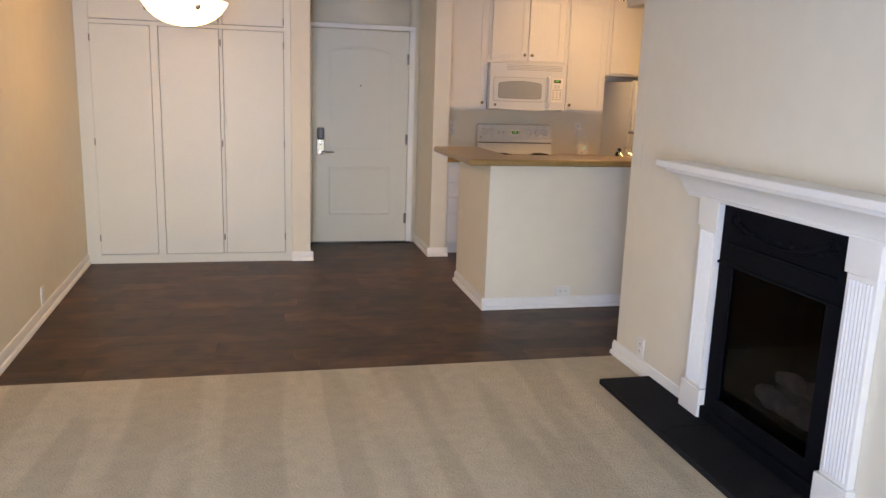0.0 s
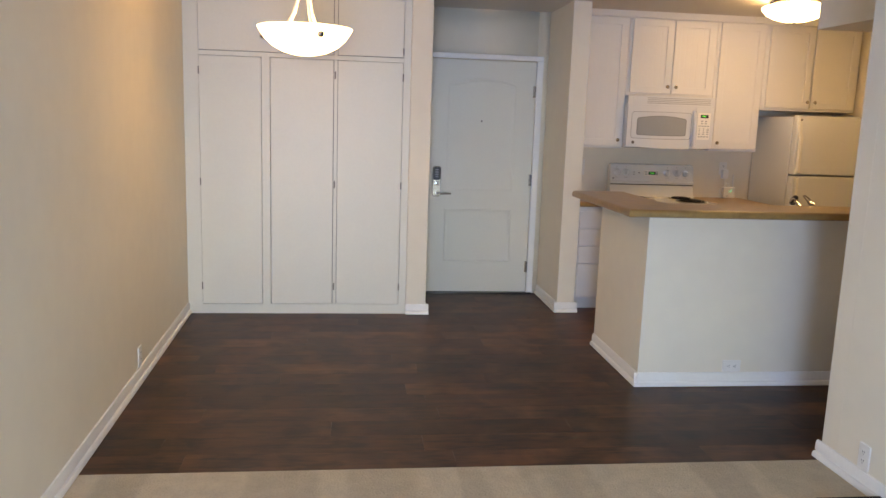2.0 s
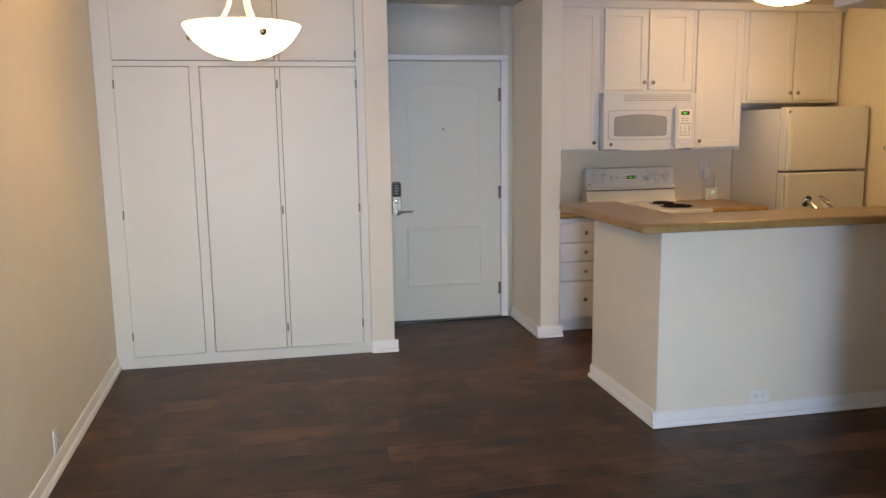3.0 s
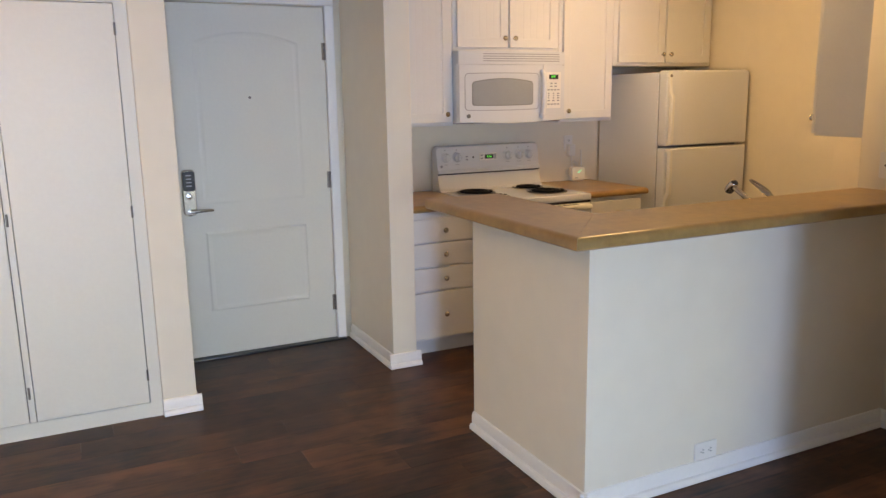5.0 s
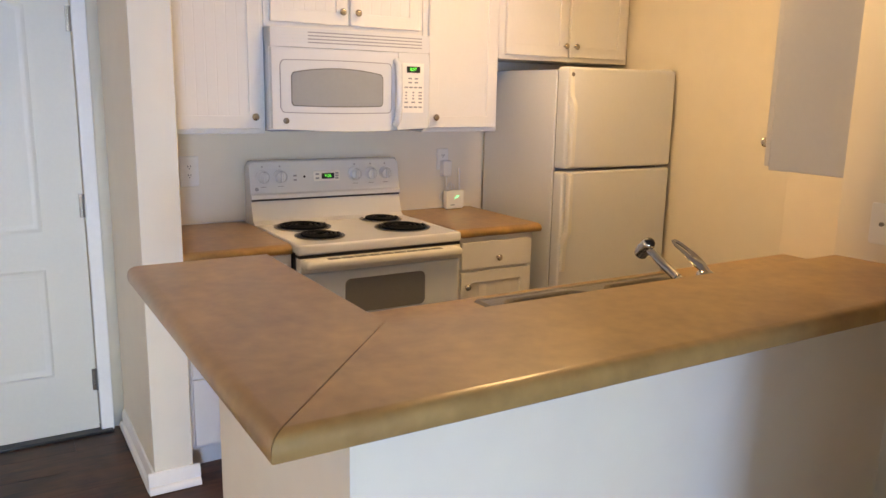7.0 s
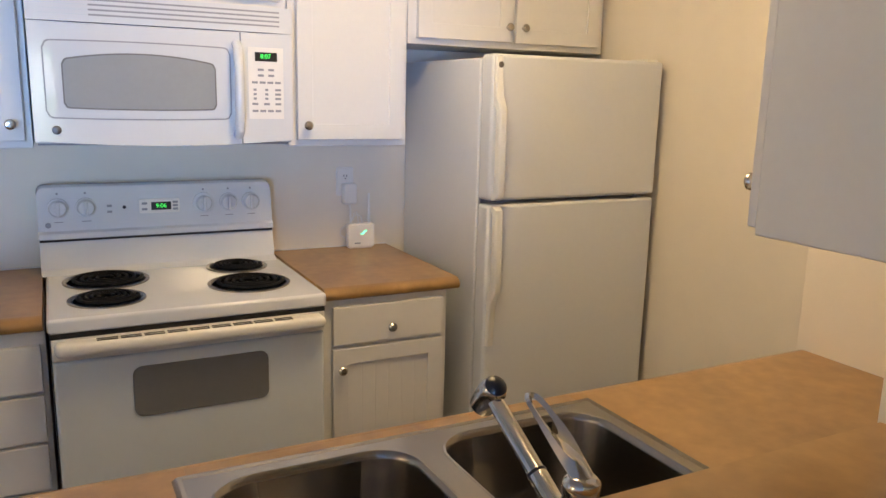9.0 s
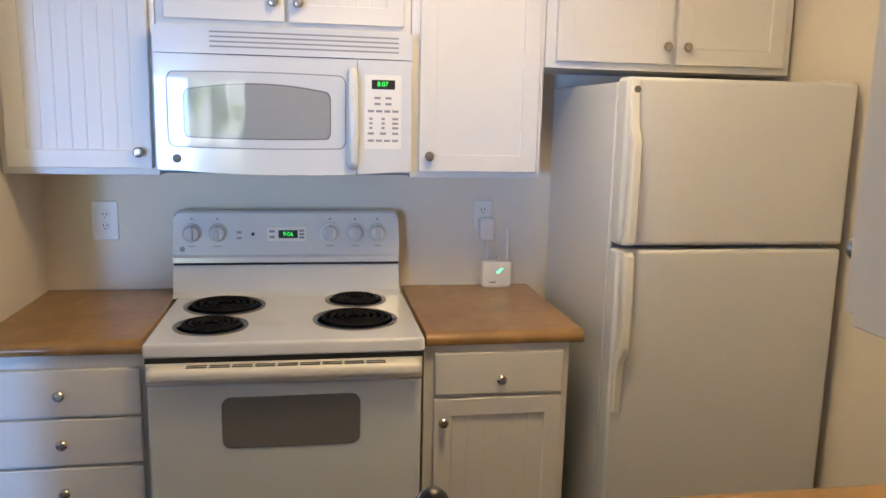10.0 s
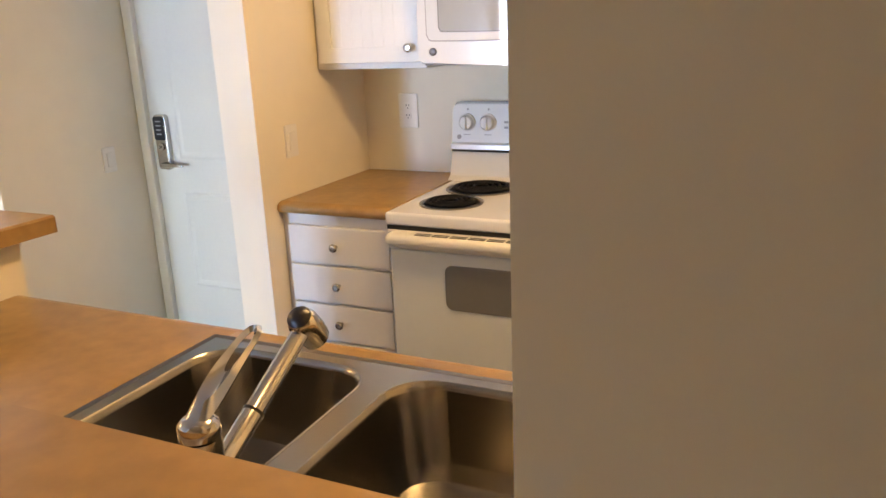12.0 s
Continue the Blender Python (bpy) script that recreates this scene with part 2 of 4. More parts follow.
def prism(bm, pts, z0, z1, bev=0.0, seg=2, to=None):
    """A polygon given counter-clockwise in plan, raised from z0 to z1; to(x, y, z) places it on another plane."""
    to = to or (lambda x, y, z: (x, y, z))
    lo = [bm.verts.new(to(x, y, z0)) for x, y in pts]
    hi = [bm.verts.new(to(x, y, z1)) for x, y in pts]
    fs = [bm.faces.new(lo[::-1]), bm.faces.new(hi)]
    n = len(pts)
    for i in range(n):
        fs.append(bm.faces.new((lo[i], lo[(i + 1) % n], hi[(i + 1) % n], hi[i])))
    bmesh.ops.recalc_face_normals(bm, faces=fs)
    if bev:
        es = [e for e in fs[1].edges]
        bmesh.ops.bevel(bm, geom=es, offset=bev, segments=seg, affect="EDGES", profile=0.5)
    return bm


def rounded(cx, cy, w, h, r, n=6):
    pts = []
    for qx, qy, a0 in ((1, 1, 0), (-1, 1, 90), (-1, -1, 180), (1, -1, 270)):
        for i in range(n + 1):
            a = radians(a0 + 90 * i / n)
            pts.append((cx + qx * (w / 2 - r) + r * math.cos(a), cy + qy * (h / 2 - r) + r * math.sin(a)))
    return pts


def front(x, z, d):
    """Plan coordinates laid onto an upright plane that faces -y; d runs towards the viewer from y = 0."""
    return (x, -d, z)


def fronted(y):
    return lambda x, z, d: (x, y - d, z)


def lathe(bm, profile, c, axis="z", seg=24):
    """Turns (radius, height) pairs round an axis through c."""
    rings = []
    for r, h in profile:
        ring = []
        for i in range(seg):
            a = 2 * math.pi * i / seg
            u, w = r * math.cos(a), r * math.sin(a)
            p = {"z": (u, w, h), "y": (u, -h, w), "x": (-h, u, w)}[axis]
            ring.append(bm.verts.new((c[0] + p[0], c[1] + p[1], c[2] + p[2])))
        rings.append(ring)
    fs = []
    for a, b in zip(rings, rings[1:]):
        for i in range(seg):
            j = (i + 1) % seg
            fs.append(bm.faces.new((a[i], a[j], b[j], b[i])))
    if profile[0][0] > 1e-6:
        fs.append(bm.faces.new(rings[0][::-1]))
    if profile[-1][0] > 1e-6:
        fs.append(bm.faces.new(rings[-1]))
    bmesh.ops.remove_doubles(bm, verts=[v for r in rings for v in r], dist=1e-6)
    bmesh.ops.recalc_face_normals(bm, faces=[f for f in fs if f.is_valid])
    return bm


def tube(bm, pts, r, seg=10, closed=False):
    """A round rod along points; r may be a list of radii."""
    pts = [Vector(p) for p in pts]
    n = len(pts)
    rs = r if isinstance(r, (list, tuple)) else [r] * n
    rings, up = [], None
    for i, p in enumerate(pts):
        a, b = (pts[i - 1], pts[(i + 1) % n]) if closed else (pts[max(i - 1, 0)], pts[min(i + 1, n - 1)])
        d = (b - a).normalized()
        if up is None:
            up = Vector((0, 0, 1)) if abs(d.z) < 0.9 else Vector((1, 0, 0))
        s = d.cross(up).normalized()
        up = s.cross(d).normalized()
        rings.append([bm.verts.new(p + rs[i] * (math.cos(2 * math.pi * k / seg) * s + math.sin(2 * math.pi * k / seg) * up)) for k in range(seg)])
    fs = []
    for a, b in list(zip(rings, rings[1:])) + ([(rings[-1], rings[0])] if closed else []):
        for i in range(seg):
            j = (i + 1) % seg
            fs.append(bm.faces.new((a[i], a[j], b[j], b[i])))
    if not closed:
        fs += [bm.faces.new(rings[0][::-1]), bm.faces.new(rings[-1])]
    bmesh.ops.recalc_face_normals(bm, faces=fs)
    return bm


def inset_loop(pts, d):
    """A convex loop moved inwards by d."""
    n, out = len(pts), []
    for i in range(n):
        p0, p1, p2 = Vector(pts[i - 1]), Vector(pts[i]), Vector(pts[(i + 1) % n])
        a, b = (p1 - p0).normalized(), (p2 - p1).normalized()
        na, nb = Vector((-a.y, a.x)), Vector((-b.y, b.x))
        m = (na + nb).normalized()
        k = d / max(0.3, m.dot(na))
        out.append((p1.x + m.x * k, p1.y + m.y * k))
    return out


def moulding(bm, pts, w, h, to):
    """A raised ridge that follows a closed loop on a plane."""
    loops = [[bm.verts.new(to(x, y, d)) for x, y in inset_loop(pts, o)] for o, d in ((0, 0), (w * 0.3, h), (w * 0.6, h * 0.8), (w, 0))]
    n, fs = len(pts), []
    for a, b in zip(loops, loops[1:]):
        for i in range(n):
            j = (i + 1) % n
            fs.append(bm.faces.new((a[i], a[j], b[j], b[i])))
    bmesh.ops.recalc_face_normals(bm, faces=fs)
    return bm


def ringed(bm, outer, inner, d0, d1, to, bev=0.0):
    """A flat frame: a rectangle with a rectangular opening, d0 to d1 deep; outer and inner are (u0, u1, v0, v1)."""
    def loop(r, d):
        return [bm.verts.new(to(u, v, d)) for u, v in ((r[0], r[2]), (r[1], r[2]), (r[1], r[3]), (r[0], r[3]))]
    oa, ob_, ia, ib = loop(outer, d0), loop(outer, d1), loop(inner, d0), loop(inner, d1)
    fs = []
    for i in range(4):
        j = (i + 1) % 4
        fs += [bm.faces.new(q) for q in ((oa[i], oa[j], ia[j], ia[i]), (ob_[i], ob_[j], ib[j], ib[i]), (oa[i], oa[j], ob_[j], ob_[i]), (ia[i], ia[j], ib[j], ib[i]))]
    bmesh.ops.recalc_face_normals(bm, faces=fs)
    if bev:
        es = [e for e in bm.edges if e.calc_face_angle(0) > 0.5]
        bmesh.ops.bevel(bm, geom=es, offset=bev, segments=1, affect="EDGES")
    return bm


def finish(name, bm, material):
    for e in bm.edges:
        e.smooth = len(e.link_faces) == 2 and e.calc_face_angle(0) < radians(38)
    area = {f: f.calc_area() for f in bm.faces}
    for f in bm.faces:
        near = [area[g] for e in f.edges for g in e.link_faces if g is not f]
        f.smooth = not near or area[f] < 4 * max(near)
    me = bpy.data.meshes.new(name)
    bm.to_mesh(me)
    bm.free()
    me.materials.append(material)
    return me


def origin(ob):
    p = Vector((0, 0, 0))
    while ob:
        p += ob.location
        ob = ob.parent
    return p


def thing(name, at, label, category, group="", kind=""):
    ob = new(name)
    ob.location = at
    ob.empty_display_size = 0.1
    return tagged(ob, label, category, group, kind)


def part(name, bm, material, parent, label=""):
    """Links a bmesh, given in world coordinates, as one mesh under a thing or a part."""
    o = origin(parent)
    bmesh.ops.translate(bm, verts=bm.verts, vec=-o)
    ob = new(name, finish(name, bm, material))
    ob.parent = parent
    return tagged(ob, label)


def solid(name, bm, material, label, category, kind="", group=""):
    """One top-level mesh; its origin stays at the world's."""
    return tagged(new(name, finish(name, bm, material)), label, category, group, kind)


B = bmesh.new

# ---- the large structure ----
CEIL = 2.48


def west(y):
    """The dining wall runs slightly out of square."""
    return -1.06 - 0.031 * (y - 4.15)


def structure(name, bm, material, label, category="wall"):
    return solid(name, bm, material, label, category, "structure")


floor = structure("floor", box(B(), -1.4, 4.8, 4.15, 7.9, -0.10, -0.008), M_SUB, "dark brown laminate plank floor of the dining area and kitchen", "floor")
bm = B()
prism(bm, [(-1.12, -1.3), (2.44, -1.3), (2.44, 4.155), (-1.12, 4.155)], -0.10, 0.004)
carpet = structure("carpet", bm, M_CARPET, "beige cut-pile carpet with vacuum stripes in the living room", "carpet")
structure("wall_west", prism(B(), [(west(-1.3), -1.3), (west(7.9), 7.9), (west(7.9) - 0.12, 7.9), (west(-1.3) - 0.12, -1.3)], 0, CEIL), M_WALL, "cream painted dining wall beside the pendant lamp")
bm = B()
box(bm, -1.3, 0.69, 7.70, 7.82, 0, CEIL)
box(bm, 0.69, 0.745, 7.67, 7.82, 0, CEIL)
box(bm, 0.745, 1.685, 7.67, 7.82, 2.06, CEIL)
box(bm, 1.685, 1.785, 7.67, 7.82, 0, CEIL)
box(bm, 1.785, 4.7, 7.70, 7.82, 0, CEIL)
structure("wall_north", bm, M_WALL, "cream painted wall with the entry door and the range")
structure("wall_entry", box(B(), 0.53, 0.69, 6.88, 7.70, 0, CEIL, 0.004), M_WALL, "cream painted return wall between closet and entry door")
structure("wall_stub", box(B(), 1.785, 1.931, 6.960, 7.70, 0, CEIL, 0.004), M_WALL, "cream painted stub wall between entry door and kitchen")
structure("wall_east", box(B(), 4.50, 4.67, 6.03, 7.70, 0, CEIL), M_WALL, "cream painted wall beside the refrigerator")
structure("wall_jog", box(B(), 4.12, 4.67, 5.392, 6.03, 0, CEIL, 0.004), M_WALL, "cream painted wall at the end of the sink counter")
structure("wall_hall_north", prism(B(), [(3.480, 5.15), (4.67, 5.15), (4.67, 5.392), (3.462, 5.392)], 0, CEIL), M_WALL, "cream painted wall end between bar and hallway")
structure("wall_hall_east", box(B(), 4.67, 4.79, 4.06, 5.42, 0, CEIL), M_WALL, "cream painted end wall of the hallway")
structure("wall_hall_south", box(B(), 2.34, 4.67, 4.06, 4.18, 0, CEIL, 0.006), M_WALL, "cream painted return wall beside the fireplace")
bm = B()
prism(bm, [(-1.3, 0), (2.40, 0), (2.40, 1.075), (3.22, 1.075), (3.22, 0), (4.06, 0), (4.06, CEIL), (-1.3, CEIL)], 2.34, 2.46, to=lambda y, z, x: (x, y, z))
structure("wall_fireplace", bm, M_WALL, "cream painted wall around the fireplace")
bm = B()
box(bm, -1.1, -0.82, -1.32, -1.2, 0, CEIL)
box(bm, 1.56, 2.46, -1.32, -1.2, 0, CEIL)
box(bm, -0.82, 1.56, -1.32, -1.2, 2.06, CEIL)
structure("wall_south", bm, M_WALL, "cream painted wall with the patio door")
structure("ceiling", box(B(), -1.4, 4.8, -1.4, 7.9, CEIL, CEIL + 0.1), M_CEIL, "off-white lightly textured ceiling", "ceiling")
structure("ceiling_soffit", box(B(), 2.78, 4.67, 4.18, 5.30, 2.126, CEIL, 0.004), M_WALL, "cream painted dropped soffit over the hallway", "ceiling")
bm = B()
prism(bm, [(1.81, 5.19), (3.487, 5.19), (3.487, 5.31), (1.93, 5.31), (1.93, 6.04), (1.81, 6.04)], 0, 1.04)
structure("wall_bar", bm, M_WALL, "cream painted half wall that carries the raised bar")


def baseboard(x0, y0, x1, y1):
    """White skirting with a shoe moulding along a wall line; the room lies to the left of the line's direction."""
    bm = B()
    d = Vector((x1 - x0, y1 - y0, 0)).normalized()
    s = Vector((-d.y, d.x, 0))
    prof = ((0, 0.004), (0.026, 0.004), (0.026, 0.018), (0.020, 0.028), (0.0095, 0.0315), (0.0095, 0.034), (0.013, 0.036), (0.013, 0.066), (0.007, 0.084), (0, 0.086))
    loops = [[bm.verts.new(Vector((x, y, z)) + s * o + d * (k * o)) for o, z in prof] for x, y, k in ((x0, y0, 0), (x1, y1, 0))]
    n = len(prof)
    for i in range(n):
        j = (i + 1) % n
        bm.faces.new((loops[0][i], loops[0][j], loops[1][j], loops[1][i]))
    bm.faces.new(loops[0][::-1])
    bm.faces.new(loops[1])
    bmesh.ops.recalc_face_normals(bm, faces=bm.faces)
    return structure("baseboard", bm, M_TRIM, "white painted baseboard with a shoe moulding", "baseboard")


baseboard(west(6.9), 6.9, west(-1.2), -1.2)
baseboard(0.714, 6.88, 0.53, 6.88)
baseboard(0.69, 7.65, 0.69, 6.88)
baseboard(1.785, 6.960, 1.785, 7.65)
baseboard(1.955, 6.960, 1.761, 6.960)
baseboard(1.81, 5.166, 1.81, 6.04)
baseboard(3.478, 5.19, 1.786, 5.19)
baseboard(3.479, 5.15, 3.477, 5.19)
baseboard(4.67, 5.15, 3.456, 5.15)
baseboard(2.34, 4.18, 4.67, 4.18)
baseboard(2.34, 3.377, 2.34, 4.204)
baseboard(2.34, -1.2, 2.34, 2.2)

# patio door, behind the walk
patio = tagged(thing("window_1", (0.43, -1.26, 0), "white framed sliding glass patio door onto a balcony", "patio door"), kind="structure")
bm = B()
for x0, x1 in ((-0.82, -0.77), (-0.03, 0.02), (0.76, 0.81), (1.51, 1.56)):
    box(bm, x0, x1, -1.30, -1.22, 0, 2.06, 0.004)
box(bm, -0.77, 1.51, -1.295, -1.225, 2.0, 2.06)
box(bm, -0.77, 1.51, -1.295, -1.225, 0, 0.06)
part("window_frame", bm, M_TRIM, patio)
for x0, x1 in ((-0.77, -0.03), (0.02, 0.76), (0.81, 1.51)):
    pane = part("pane", box(B(), x0, x1, -1.264, -1.258, 0.06, 2.0), M_PANE, patio)
    pane.visible_shadow = False
rail = thing("balcony_railing", (0.43, -2.6, 0), "dark metal balcony railing outside the patio door", "railing")
part("top_rail", box(B(), -1.6, 2.6, -2.63, -2.57, 1.02, 1.06, 0.005), M_HINGE, rail)
part("bottom_rail", box(B(), -1.6, 2.6, -2.62, -2.58, 0.08, 0.11, 0.005), M_HINGE, rail)
for i in range(30):
    part("baluster", box(B(), -1.55 + i * 0.14, -1.535 + i * 0.14, -2.608, -2.592, 0.11, 1.02), M_HINGE, rail)
structure("balcony_floor", box(B(), -1.8, 2.8, -2.8, -1.32, -0.14, -0.03), M_SLATE, "grey concrete balcony slab", "balcony")
for x in (-1.58, 2.58):
    part("post", box(B(), x - 0.02, x + 0.02, -2.62, -2.58, -0.03, 1.04), M_HINGE, rail)
structure("backdrop", box(B(), -30, 30, -55.2, -55, -8, 16), M_FAR, "bright trees and sky far outside", "backdrop")
structure("ground", box(B(), -200, 200, -300, 200, -3.2, -3.0), M_SLATE, "dark ground below the balcony", "ground")

# ---- closet, entry door ----


def hinge(parent, x, y, z, h=0.075, w=0.016):
    part("hinge", lathe(B(), ((w / 2, -h / 2), (w / 2, h / 2)), (x, y, z), "z", 10), M_HINGE, parent, "dull metal hinge")


def knob(parent, x, y, z, s=1.0, axis="y", material=None):
    prof = ((0.006, 0), (0.006, 0.012), (0.011, 0.016), (0.0155, 0.021), (0.0155, 0.025), (0.011, 0.030), (0, 0.0315))
    part("knob", lathe(B(), [(r * s, h * s) for r, h in prof], (x, y, z), axis, 18), material or M_NICKEL, parent, "round satin nickel knob")


closet = thing("closet", (-0.29, 6.9, 0), "white painted built-in closet with flush doors, shut", "closet")
bm = B()
XL, XR = west(6.9) + 0.002, 0.529
box(bm, XL, -1.035, 6.898, 6.935, 0, CEIL - 0.002)
box(bm, 0.475, XR, 6.898, 6.935, 0, CEIL - 0.002)
box(bm, -0.580, -0.520, 6.898, 6.935, 0.075, 1.955)
box(bm, -0.046, -0.020, 6.898, 6.935, 0.077, 1.950)
box(bm, -0.046, -0.020, 6.898, 6.935, 1.987, 2.403)
for z0, z1 in ((0.0, 0.075), (1.952, 1.985), (2.405, CEIL - 0.002)):
    box(bm, -1.035, 0.475, 6.8995, 6.935, z0, z1)
part("frame", bm, M_CLOSET, closet)
# Filled block; its dark colour stands for the shade behind the door gaps.
part("body", box(B(), XL, XR, 6.95, 7.68, 0.0, CEIL - 0.004), M_SHADOWGAP, closet, "solid block behind the closet doors, coloured dark as shade")
for x0, x1 in ((-1.035, -0.580), (-0.518, -0.047), (-0.019, 0.474)):
    d = part("door", box(B(), x0 + 0.0025, x1 - 0.0025, 6.890, 6.912, 0.079, 1.948, 0.003), M_CLOSET, closet)
    for z in (0.22, 1.02, 1.84):
        hinge(d, x1 - 0.002 if x0 > -0.1 else (x1 + 0.010 if x0 > -0.6 else x0 + 0.001), 6.892, z, 0.055, 0.010)
for x0, x1 in ((-1.035, -0.047), (-0.019, 0.474)):
    d = part("upper_door", box(B(), x0 + 0.0025, x1 - 0.0025, 6.891, 6.912, 1.989, 2.401, 0.003), M_CLOSET, closet)
    hinge(d, x1 - 0.002, 6.892, 2.03, 0.05, 0.010)

bm = B()
box(bm, 1.682, 1.738, 7.640, 7.672, 0.0, 2.062, 0.006)
box(bm, 0.692, 1.738, 7.640, 7.672, 2.062, 2.105, 0.006)
box(bm, 0.692, 0.748, 7.640, 7.672, 0.0, 2.062, 0.006)
structure("trim", bm, M_TRIM, "white painted door casing around the entry door", "door casing")
entry = thing("door_1", (1.215, 7.68, 0), "white two-panel entry door with a keypad lock, shut", "door", kind="structure")
slab = part("door_slab", box(B(), 0.752, 1.678, 7.662, 7.702, 0.012, 2.054, 0.003), M_DOOR, entry)
arch = [(1.515 - 0.605 * i / 10, 1.845 + 0.06 * (1 - (2 * i / 10 - 1) ** 2)) for i in range(11)]
bm = B()
moulding(bm, [(0.91, 0.925), (1.515, 0.925)] + arch, 0.036, 0.0042, fronted(7.6625))
moulding(bm, [(0.91, 0.285), (1.515, 0.285), (1.515, 0.765), (0.91, 0.765)], 0.036, 0.0068, fronted(7.6625))
part("panel_moulding", bm, M_DOOR, entry)
for z in (0.245, 1.03, 1.80):
    hinge(entry, 1.681, 7.655, z, 0.10, 0.015)
    part("hinge_leaf", box(B(), 1.660, 1.680, 7.6605, 7.6625, z - 0.05, z + 0.05, 0.001, 1), M_NICKEL, entry, "dull metal hinge leaf")
lock = part("keypad_lock", prism(B(), rounded(0.833, 1.005, 0.074, 0.262, 0.02), 0, 0.028, 0.006, to=fronted(7.662)), M_NICKEL, entry, "satin nickel keypad lock")
part("keypad", prism(B(), rounded(0.833, 1.072, 0.066, 0.112, 0.014), 0.027, 0.034, 0.003, to=fronted(7.662)), M_BLACK, lock, "black glossy keypad")
for i in range(4):
    part("key_row", prism(B(), rounded(0.833, 1.105 - i * 0.02, 0.030, 0.006, 0.002, 2), 0.0335, 0.0352, to=fronted(7.662)), M_GREY, lock)
part("thumb_latch", lathe(B(), ((0.018, 0), (0.018, 0.008), (0.007, 0.010), (0.007, 0.022), (0, 0.023)), (0.833, 7.634, 0.985), "y", 18), M_CHROME, lock)
part("lever_rose", lathe(B(), ((0.030, 0), (0.028, 0.010), (0.012, 0.014), (0.011, 0.045), (0, 0.046)), (0.833, 7.662, 0.897), "y", 20), M_NICKEL, lock)
part("lever", tube(B(), [(0.833, 7.618, 0.897), (0.88, 7.614, 0.899), (0.93, 7.616, 0.900), (0.958, 7.622, 0.898)], [0.011, 0.010, 0.009, 0.007], 12), M_NICKEL, lock)
part("peephole", lathe(B(), ((0.008, 0), (0.008, 0.004), (0.004, 0.004), (0, 0.003)), (1.215, 7.662, 1.535), "y", 14), M_HINGE, entry)
part("threshold", box(B(), 0.70, 1.73, 7.615, 7.72, -0.004, 0.011, 0.004), M_BLACK, entry, "dark threshold strip")

# ---- wall plates ----


def plate(kind, c, axis, turn, big=1.0):
    """An outlet or switch plate; axis +-x or +-y is the way it faces."""
    labels = {"outlet": "white duplex wall outlet plate", "light_switch": "white rocker light switch plate", "cable_plate": "white wall plate with a cable jack"}
    ob = thing(kind, (0, 0, 0), labels[kind], kind.replace("_", " "), kind="")
    wdt, hgt = (0.072 * big, 0.116 * big) if turn else (0.116, 0.072)
    part("plate", prism(B(), rounded(0, 0, wdt, hgt, 0.006, 3), 0, 0.006, 0.003, to=front), M_PLATE, ob)
    if kind == "outlet":
        for o in (-0.02, 0.02):
            cx, cz = (0, o) if turn else (o, 0)
            part("socket", prism(B(), rounded(cx, cz, 0.030, 0.028, 0.010, 4), 0.006, 0.008, 0.001, to=front), M_PLATE, ob)
            for dx in (-0.006, 0.006):
                p = (cx + dx, cz + 0.003) if turn else (cx + 0.003, cz + dx)
                part("slot", box(B(), p[0] - (0.0013 if turn else 0.004), p[0] + (0.0013 if turn else 0.004), -0.0088, -0.006, p[1] - (0.004 if turn else 0.0013), p[1] + (0.004 if turn else 0.0013)), M_BLACK, ob)
            g = (cx, cz - 0.008) if turn else (cx - 0.008, cz)
            part("ground_hole", lathe(B(), ((0.0024, 0.006), (0.0024, 0.0088)), (g[0], 0, g[1]), "y", 8), M_BLACK, ob)
    elif kind == "light_switch":
        part("rocker", prism(B(), rounded(0, 0, 0.034, 0.066, 0.003, 3), 0.005, 0.011, 0.003, to=front), M_PLATE, ob)
    else:
        part("jack", lathe(B(), ((0.006, 0.005), (0.006, 0.014), (0.003, 0.014)), (0, 0, 0), "y", 10), M_HINGE, ob)
    rz = {"-y": 0, "+x": 90, "+y": 180, "-x": -90}[axis]
    ob.matrix_basis = pose(*c, 0, 0, rz)
    return ob


plate("outlet", (2.395, 5.188, 0.125), "-y", False)
plate("outlet", (west(5.35) + 0.001, 5.35, 0.148), "+x", True)
plate("outlet", (2.339, 3.875, 0.148), "-x", True)
plate("outlet", (2.132, 7.699, 1.158), "-y", True, 1.2)
plate("outlet", (3.487, 7.699, 1.178), "-y", True)
plate("light_switch", (1.931, 7.15, 1.11), "+x", True)
plate("light_switch", (0.691, 7.44, 0.95), "+x", True)
plate("cable_plate", (3.4705, 5.264, 1.195), "-x", True)

